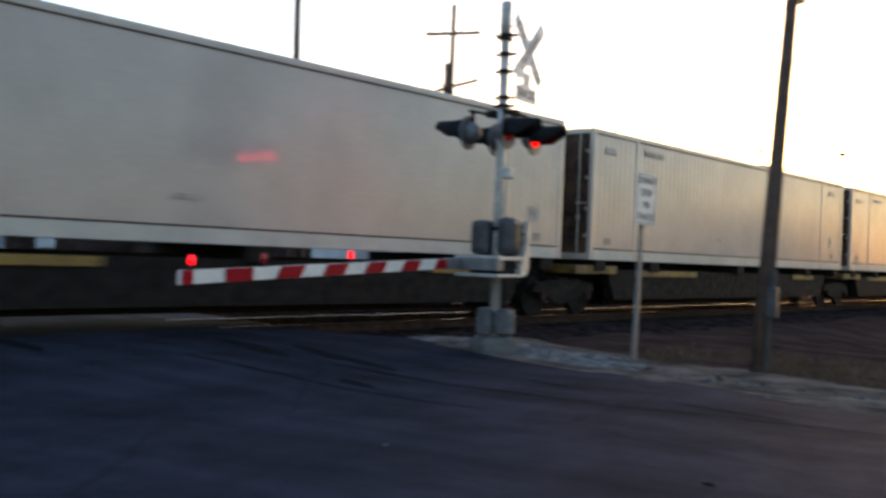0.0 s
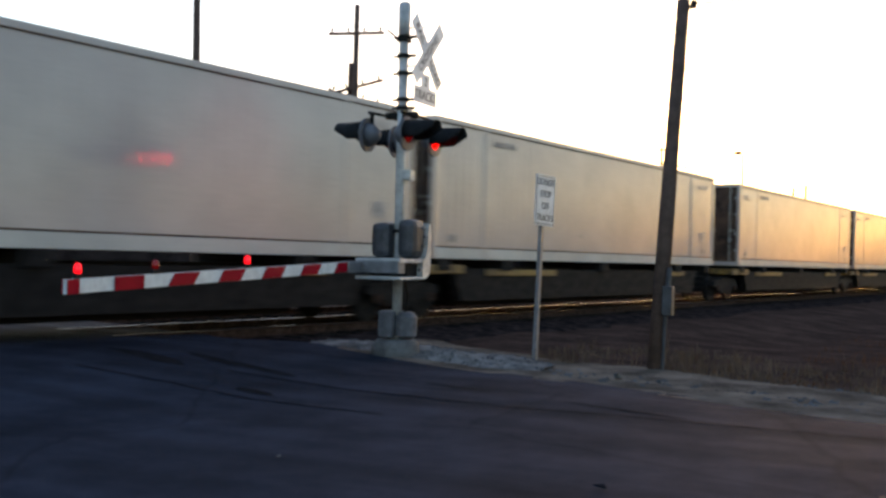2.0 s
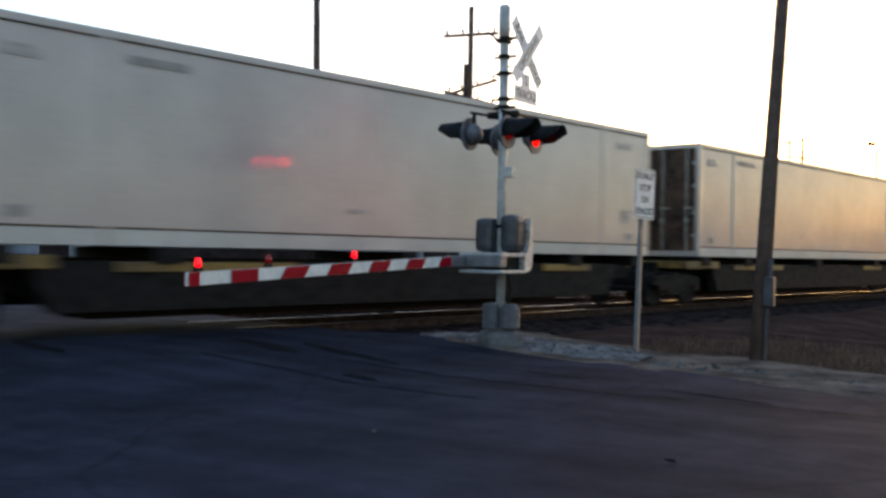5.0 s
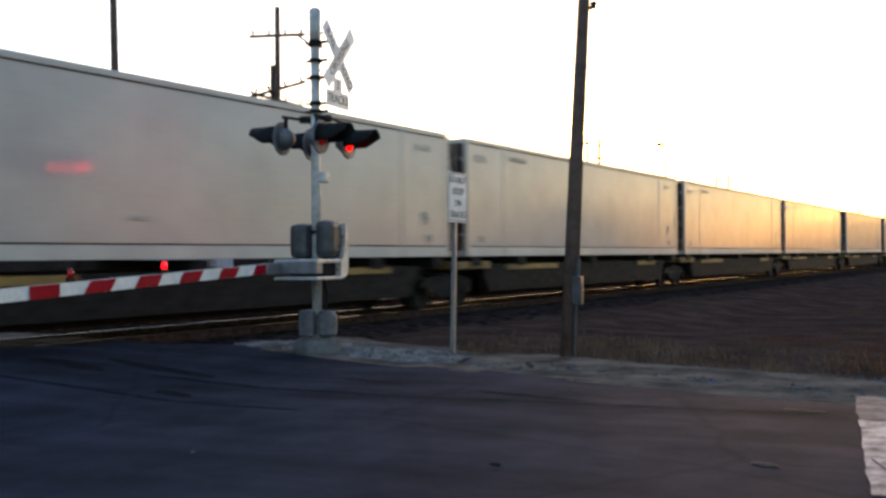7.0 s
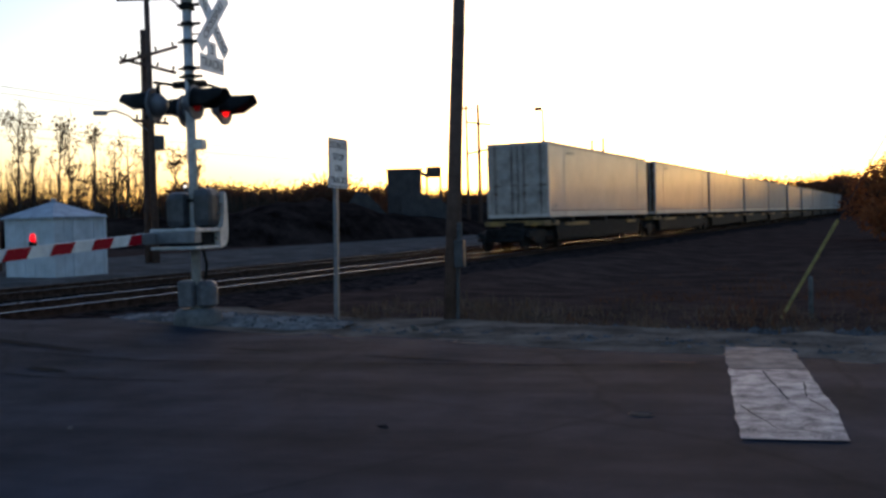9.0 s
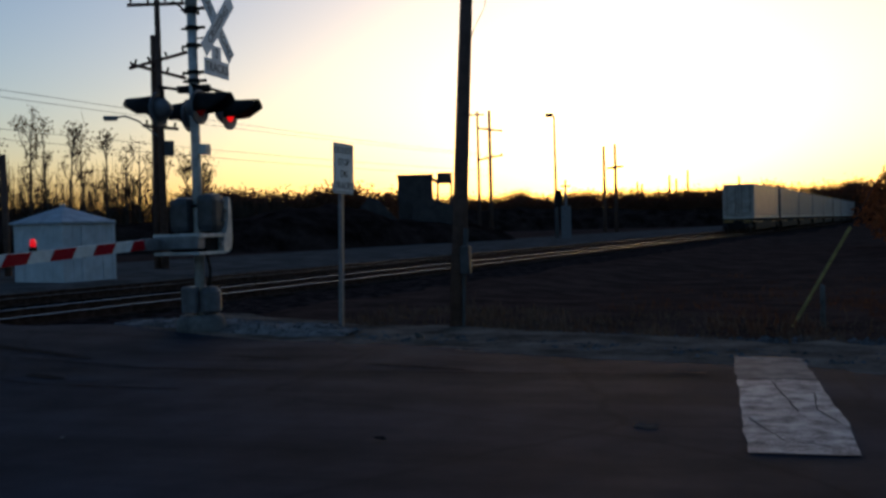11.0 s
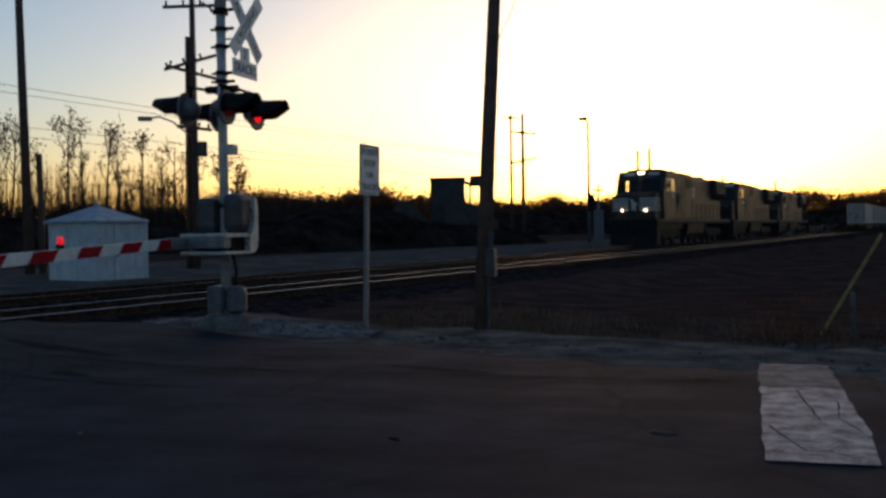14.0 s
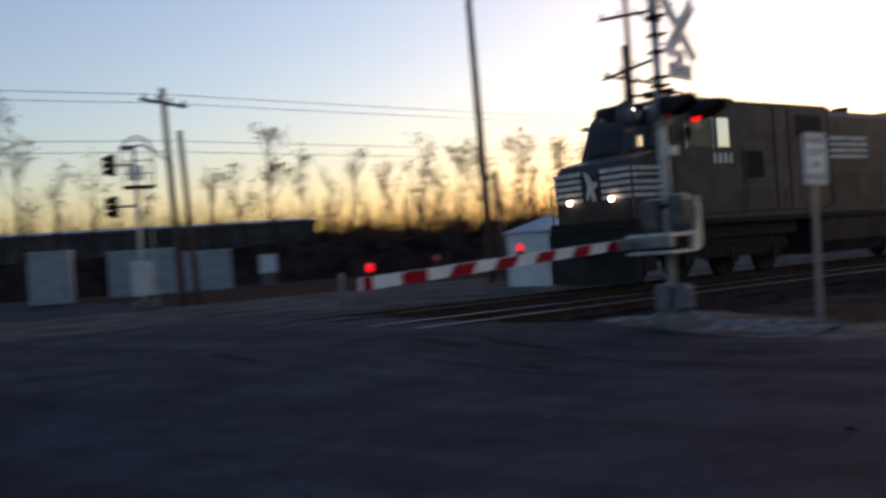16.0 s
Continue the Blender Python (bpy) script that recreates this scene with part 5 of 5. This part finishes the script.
        out = Vector((math.cos(ang) * 0.5, math.sin(ang) * 0.5, 1.0)).normalized()
        tip = base + out * ln
        mid = base.lerp(tip, 0.5) + Vector((math.cos(ang), math.sin(ang), -0.2)) * ln * 0.08
        g.tube([base, mid, tip], [0.06, 0.04, 0.012], 4, False)
        for _ in range(4):
            b0 = base.lerp(tip, rnd.uniform(0.3, 0.95))
            an = rnd.uniform(0, 2 * math.pi)
            e = b0 + Vector((math.cos(an) * 0.4, math.sin(an) * 0.4, 0.9)) * ln * rnd.uniform(0.2, 0.45)
            g.tube([b0, e], [0.022, 0.008], 3, False)
            if rnd.random() < leafy * 0.45 * (0.4 + q):
                clump(lf, e, rnd.uniform(0.35, 0.7), rnd.randint(8, 18), 0.13)
        if rnd.random() < leafy * (0.3 + q):
            clump(lf, tip, rnd.uniform(0.5, 1.0), rnd.randint(14, 34), 0.15)
    clump(lf, top, 0.9, int(30 * leafy), 0.15)
    part("trunk", g, M["bark"], t, "thin grey trunk with bare upright limbs")
    if lf.v:
        part("crown", lf, M["leaf"], t, "sparse dark leaf clusters")
    return t


for bearing, reach, elev, leafy in ((65.2, 92, 9.6, 1.6), (63.5, 96, 6.0, .3), (61.5, 99, 7.2, .5), (59, 95, 5.5, .2), (55.0, 93, 5.6, .3), (53.6, 97, 6.2, .4), (51.9, 90, 8.0, 1.0), (50.0, 97, 6.8, .5),
                                    (48.4, 96, 5.8, .2), (47.0, 98, 6.4, .4), (45.4, 95, 6.0, .4), (43.4, 92, 7.2, .9), (42.4, 97, 5.6, .4), (41.2, 96, 6.2, .7), (40.4, 97, 6.4, .8), (39.2, 98, 5.2, .3),
                                    (37.6, 93, 6.5, .9), (36.9, 97, 6.1, .8), (35.8, 96, 6.3, .6), (34.9, 99, 5.0, .4), (33.9, 94, 5.9, .8), (32.9, 98, 5.2, .5), (32.1, 97, 5.5, .6), (29.4, 96, 4.6, .8), (28.7, 98, 4.2, .6), (30.6, 95, 4.4, .3)):
    bare_tree(bearing, reach, 1.45 + reach * math.tan(radians(elev)), leafy)

# thin bare scrub between the trees
g = Geo()
for _ in range(2600):
    bb = rnd.uniform(24, 74)
    rr = rnd.uniform(96, 125)
    x, y = far(bb, rr)
    hh = rr * math.tan(radians(rnd.triangular(1.2, 4.6, 2.2) * (0.62 if bb < 31 else 1.0))) + 1.4
    a = rnd.uniform(-0.1, 0.1)
    g.tube([(x, y, 0), (x + a * hh * 0.5, y, hh * 0.55), (x + a * hh, y + 0.2, hh)], [0.05, 0.035, 0.012], 3, False)
    for _k in range(3):
        z0 = hh * rnd.uniform(0.35, 0.85)
        w_ = rnd.uniform(-1, 1)
        g.tube([(x + a * z0, y, z0), (x + a * z0 + w_ * 0.7, y + rnd.uniform(-.4, .4), z0 + rnd.uniform(0.6, 1.6))], [0.025, 0.008], 3, False)
tagged(part("scrub", g, M["scrub"]), "dense bare brown scrub below the trees", "scrub", kind="stuff")


# far woods along the horizon: rows of uneven crowns
def woods(name, b0, b1, reach, lo, hi, count, label):
    g = Geo()
    for _ in range(count):
        bb = rnd.uniform(b0, b1)
        rr = reach * rnd.uniform(0.92, 1.1)
        x, y = far(bb, rr)
        env = 0.55 + 0.45 * noise.noise((bb * 0.5, 3, 1)) + 0.3 * noise.noise((bb * 1.9, 8, 1))
        hh = max(0.6, rr * math.tan(radians(lo + (hi - lo) * max(0, min(1.1, env)))) + 1.4)
        g.tube([(x, y, 0), (x, y, hh * 0.8)], [0.18, 0.05], 3, False)
        for _k in range(16):
            clump(g, (x + rnd.gauss(0, 1.6), y + rnd.gauss(0, 1.2), hh * rnd.uniform(0.3, 1.0)), 2.0, 16, 0.3)
    return tagged(part(name, g, M["far_leaf"]), label, "woods", kind="stuff")


heap("far_bank", [(*far(21, 235), 4.6), (*far(14, 235), 5.4), (*far(8, 240), 5.0), (*far(2, 240), 4.2), (*far(-6, 240), 4.4), (*far(-15, 235), 4.8)], 9, "far dark overgrown bank along the horizon", 0.2)
woods("far_woods", -14, 30, 260, 0.75, 2.0, 900, "far line of bare autumn woods on the horizon")
woods("heap_woods", 17.5, 29.5, 170, 0.9, 2.6, 190, "bare russet tree tops behind the spoil heap")
woods("left_woods", 30, 95, 190, 0.8, 1.9, 420, "far bare woods behind the scrub")


def bush(bearing, reach, radius, height, k):
    x, y = far(bearing, reach)
    t = thing("bush", "dense russet autumn bush beside the line", "bush", pose(x, y, 0), "bushes beside the line")
    g, lf = Geo(), Geo()
    for _ in range(12):
        an = rnd.uniform(0, 6.28)
        e = Vector((math.cos(an) * radius * 0.7, math.sin(an) * radius * 0.7, height * rnd.uniform(0.55, 0.98)))
        g.tube([(0, 0, -0.3), e * 0.5 + Vector((0, 0, 0.2)), e], [0.12, 0.07, 0.015], 5, False)
    for _ in range(k):
        an, q = rnd.uniform(0, 6.28), rnd.random() ** 0.5
        zz = rnd.random()
        rr = radius * q * math.sqrt(max(0.05, 1 - (2 * zz - 0.75) ** 2 * 0.8)) * (1 + 0.25 * noise.noise((an * 1.3, zz * 3, reach)))
        clump(lf, (math.cos(an) * rr, math.sin(an) * rr, height * (0.06 + 0.92 * zz)), 0.55, 9, 0.13)
    part("trunk", g, M["bark"], t)
    part("crown", lf, M["bush_leaf"], t, "dense russet leaves")


bush(-10.3, 62, 3.2, 4.6, 620)
bush(-13.2, 58, 3.6, 5.4, 480)
bush(-11.3, 50, 2.6, 2.4, 300)

# dead grass on the verge
g = Geo()
for _ in range(9000):
    x = rnd.uniform(-7.2, 8)
    band = rnd.random() ** 1.6
    y = north_edge(x) + 2.05 + 3.8 * band + ragged(x, 9, 0.6)
    if noise.noise((x * 0.8, y * 0.8, 5)) < -0.15 and rnd.random() < 0.8:
        continue
    if x < -5.8 and y < 12.3:
        continue
    tuft = max(0.0, noise.noise((x * 2.1, y * 2.1, 15)) + 0.35)
    hh = rnd.uniform(0.05, 0.22) * (0.35 + 1.3 * tuft) * (1.25 if abs(x + 4.9) < 1 else 1)
    an, ln = rnd.uniform(0, 6.28), rnd.uniform(0.05, 0.22)
    wv = Vector((math.cos(an + 1.57), math.sin(an + 1.57), 0)) * 0.006
    p = Vector((x, y, ground_z(x, y) - 0.02))
    q = p + Vector((math.cos(an) * ln * 0.4, math.sin(an) * ln * 0.4, hh * 0.6))
    e = p + Vector((math.cos(an) * ln, math.sin(an) * ln, hh))
    g.add([p - wv, p + wv, q + wv * 0.7, q - wv * 0.7, e], [(0, 1, 2, 3), (3, 2, 4)])
tagged(part("verge_grass", g, M["grass"]), "dry tan grass tufts on the verge", "grass", kind="stuff")

# loose stones on the verge and mound
g = Geo()
for _ in range(1500):
    x = rnd.uniform(-10.3, 7)
    if x < -6.2:
        v = rnd.uniform(-0.65, 0.7)
        y = 11.75 - 0.18 * (x + 8.2) + v
        z = road_z(x, y) * 0.6 + mound_z(x, v)
    else:
        y = north_edge(x) + rnd.uniform(0.3, 2.2)
        z = max(ground_z(x, y), road_z(x, y) if y < north_edge(x) + 1.1 else -1)
    r = rnd.uniform(0.012, 0.045)
    pts = [Vector((x, y, z)) + Vector((rnd.uniform(.6, 1.2) * r * a, rnd.uniform(.6, 1.2) * r * b_, rnd.uniform(.4, .9) * r * c)) for a, b_, c in ((1, 0, 0), (0, 1, 0), (-1, 0, 0), (0, -1, 0), (0, 0, 1), (0, 0, -1))]
    g.add(pts, [(0, 1, 4), (1, 2, 4), (2, 3, 4), (3, 0, 4), (1, 0, 5), (2, 1, 5), (3, 2, 5), (0, 3, 5)])
tagged(part("loose_stones", g, M["stone"]), "scattered loose stones along the verge", "stones", kind="stuff")


# broken stone band and taller weeds at the verge's edge
g = Geo()
for _ in range(1500):
    x = rnd.uniform(-3.6, 2.2)
    y = north_edge(x) + 1.75 + 0.2 * (x + 4.6) * 0.3 + rnd.gauss(0.3, 0.24)
    z = ground_z(x, y)
    r = rnd.uniform(0.025, 0.085)
    pts = [Vector((x, y, z)) + Vector((rnd.uniform(.6, 1.2) * r * p_, rnd.uniform(.6, 1.2) * r * q_, rnd.uniform(.5, 1.0) * r * c)) for p_, q_, c in ((1, 0, 0), (0, 1, 0), (-1, 0, 0), (0, -1, 0), (0, 0, 1), (0, 0, -1))]
    g.add(pts, [(0, 1, 4), (1, 2, 4), (2, 3, 4), (3, 0, 4), (1, 0, 5), (2, 1, 5), (3, 2, 5), (0, 3, 5)])
tagged(part("broken_stone", g, M["riprap"]), "band of blue-grey broken stone along the verge", "stones", kind="stuff")
g = Geo()
for _ in range(16000):
    x = rnd.uniform(-3.5, 14)
    y = 12.0 + rnd.random() ** 1.5 * 20 + 0.1 * x
    if N.x * x + N.y * y > 10.6:
        continue
    dens = noise.noise((x * 0.6, y * 0.45, 11)) + 0.5 * noise.noise((x * 2.2, y * 1.7, 4)) + 0.03 * x
    if dens < 0.02:
        continue
    hh = rnd.uniform(0.06, 0.3) * min(1.0, 0.35 + dens)
    an, ln = rnd.uniform(0, 6.28), rnd.uniform(0.05, 0.25)
    wv = Vector((math.cos(an + 1.57), math.sin(an + 1.57), 0)) * 0.008
    p = Vector((x, y, ground_z(x, y) - 0.02))
    q = p + Vector((math.cos(an) * ln * 0.4, math.sin(an) * ln * 0.4, hh * 0.6))
    e = p + Vector((math.cos(an) * ln, math.sin(an) * ln, hh))
    g.add([p - wv, p + wv, q + wv * 0.7, q - wv * 0.7, e], [(0, 1, 2, 3), (3, 2, 4)])
tagged(part("weeds", g, M["far_leaf"]), "reddish brown dead weeds in the ditch", "weeds", kind="stuff")


# ---- marks and litter on the road ----
def blot(name, x, y, rx, ry, mat, label, category, lift=0.006):
    g = Geo()
    k = 28
    ring = []
    for i in range(k):
        w = 2 * math.pi * i / k
        q = 1 + 0.28 * noise.noise((math.cos(w) * 1.7 + x * 3, math.sin(w) * 1.7 + y * 3, 2)) + 0.12 * noise.noise((math.cos(w) * 5 + x, math.sin(w) * 5, 6))
        px, py = x + rx * q * math.cos(w + 0.0), y + ry * q * math.sin(w)
        ring.append((px, py - 0.3 * (px - x), 0))
    top = [(px, py, road_z(px, py) + 0.012 * noise.noise((px * 0.5, py * 0.5, 2)) + lift) for px, py, _ in ring]
    g.add(top + [(x, y, road_z(x, y) + 0.012 * noise.noise((x * 0.5, y * 0.5, 2)) + lift + 0.002)], [(i, (i + 1) % k, k) for i in range(k)])
    tagged(part(name, g, mat, soft=True), label, category, kind="structure")


for x, y, rx, ry in ((-10.4, 8.3, 0.8, 0.16), (-9.7, 8.75, 0.55, 0.12), (-8.9, 8.6, 0.6, 0.1), (-8.0, 7.2, 0.3, 0.1), (-12.2, 6.1, 0.9, 0.14), (-6.4, 8.9, 0.5, 0.06), (-4.4, 8.3, 0.7, 0.05)):
    blot("tar_patch", x, y, rx, ry, M["tar"], "dark tar patch sealed into the asphalt", "road patch")
tagged(crack("sealed_joint", ((-9.1, 8.2), (-8.1, 8.12), (-7.5, 7.98), (-5.4, 7.86), (-3.25, 8.0), (-1.4, 7.95)), 0.05, lift=0.007), "long dark sealed joint along the lane", "road patch", kind="structure")
tagged(crack("sealed_joint", ((-10.4, 7.1), (-9.0, 7.05), (-7.8, 6.8), (-6.2, 6.7)), 0.035, lift=0.007), "dark sealed joint along the lane", "road patch", kind="structure")
for x, y, rx, ry in ((-1.7, 8.16, 0.2, 0.03), (-1.9, 5.6, 0.1, 0.07)):
    blot("paint_scuff", x, y, rx, ry, M["shoulder"], "pale scuff worn into the asphalt", "road mark")
for x, y, r, mt, ll in ((-5.9, 4.6, 0.022, "concrete", "small pale scrap of litter on the road"), (-3.6, 4.87, 0.055, "tar", "small dark lump on the road"), (-5.05, 10.75, 0.13, "concrete", "crumpled pale litter on the gravel shoulder")):
    g = Geo()
    pts = [Vector((rnd.uniform(-1, 1), rnd.uniform(-1, 1), rnd.uniform(0, 0.7))) * r for _ in range(9)]
    bm = bmesh.new()
    for p in pts:
        bm.verts.new(p)
    bmesh.ops.convex_hull(bm, input=bm.verts)
    bm.verts.index_update()
    keep = [f for f in bm.faces]
    g.add([v.co[:] for v in bm.verts], [[v.index for v in f.verts] for f in keep])
    bm.free()
    tagged(part("litter", g, M[mt], m=pose(x, y, road_z(x, y) + 0.01)), ll, "litter")

x, y = far(29.05, 75)
yl_ = thing("yard_light", "small bright yard light on a short dark pole", "lamp", pose(x, y, 0))
part("pole", Geo().tube([(0, 0, -0.3), (0, 0, 4.5)], 0.08, 8), M["plant"], yl_)
part("lamp_lens", Geo().tube([(0.05, -0.12, 4.45), (0.06, -0.22, 4.42)], 0.09, 12), M["pilot_lamp"], yl_, "lit white lens")


# ---- power lines ----
def cable(a, c, sag, label):
    a, c = Vector(a), Vector(c)
    pts = [a.lerp(c, q / 16) - Vector((0, 0, sag * 4 * (q / 16) * (1 - q / 16))) for q in range(17)]
    tagged(part("power_line", Geo().tube(pts, 0.012, 4), M["wire"]), label, "power line")


xa, ya = far(12.4, 100)
xb, yb = far(57.2, 40)
away = Vector((xb - xa, yb - ya, 0)).normalized()
for z1, z2, o in ((8.4, 8.2, 0.7), (8.4, 8.1, -0.6), (6.9, 6.5, 0.1), (6.4, 6.1, -0.1)):
    side = Vector((-away.y, away.x, 0)) * o
    p, q = Vector((xa, ya, z1)) + side, Vector((xb, yb, z2)) + side
    cable(p, q, 0.35, "thin dark overhead power line between poles")
    cable(q, q + away * 60 + Vector((0, 0, 0.3)), 0.4, "thin dark overhead power line leading away")

p = Vector((-5.0, 12.33, 0)) + lean_top
cable(p, (6.0, 24.0, 8.6), 0.2, "thin service wire leaving the wooden pole")

# ---- ties under the rails ----
tie_mesh = Geo().box(-1.3, 1.3, -0.115, 0.115, -0.19, 0.0, 0.0).mesh("tie", M["tie"])
for tr, d in zip(TRACKS, (D1, D2)):
    rest = Geo()
    s = -60.0
    while s < 160:
        if 12.0 <= s < 80:
            o = new("tie", tie_mesh)
            o.parent = tr
            o.matrix_local = track_pose(s, d, 0.012 + rnd.uniform(-0.01, 0.01), rnd.uniform(-1, 1))
        elif not -8 < s < 11:
            pm = track_pose(s, d, 0.012)
            rest.add([pm @ Vector((x, y, z)) for z in (-0.19, 0) for y in (-.115, .115) for x in (-1.3, 1.3)], [(0, 2, 3, 1), (4, 5, 7, 6), (0, 1, 5, 4), (2, 6, 7, 3), (0, 4, 6, 2), (1, 3, 7, 5)])
        s += 0.53
    tagged(part("far_ties", rest, M["tie"], tr), kind="stuff")


# ---- what moves ----
def motions():
    for ob, q, z in trucks1:
        walk(ob, [(t, track_pose(q + SPEED1 * t + 0.13, D1, z)) for t in (0, 4, 8, 12, 16)])
    for ob, back in consist:
        walk(ob, [(t, track_pose(NOSE + SPEED2 * (16 - t) + back, D2, RAIL, 180)) for t in (0, 4, 8, 12, 16)])


motions()
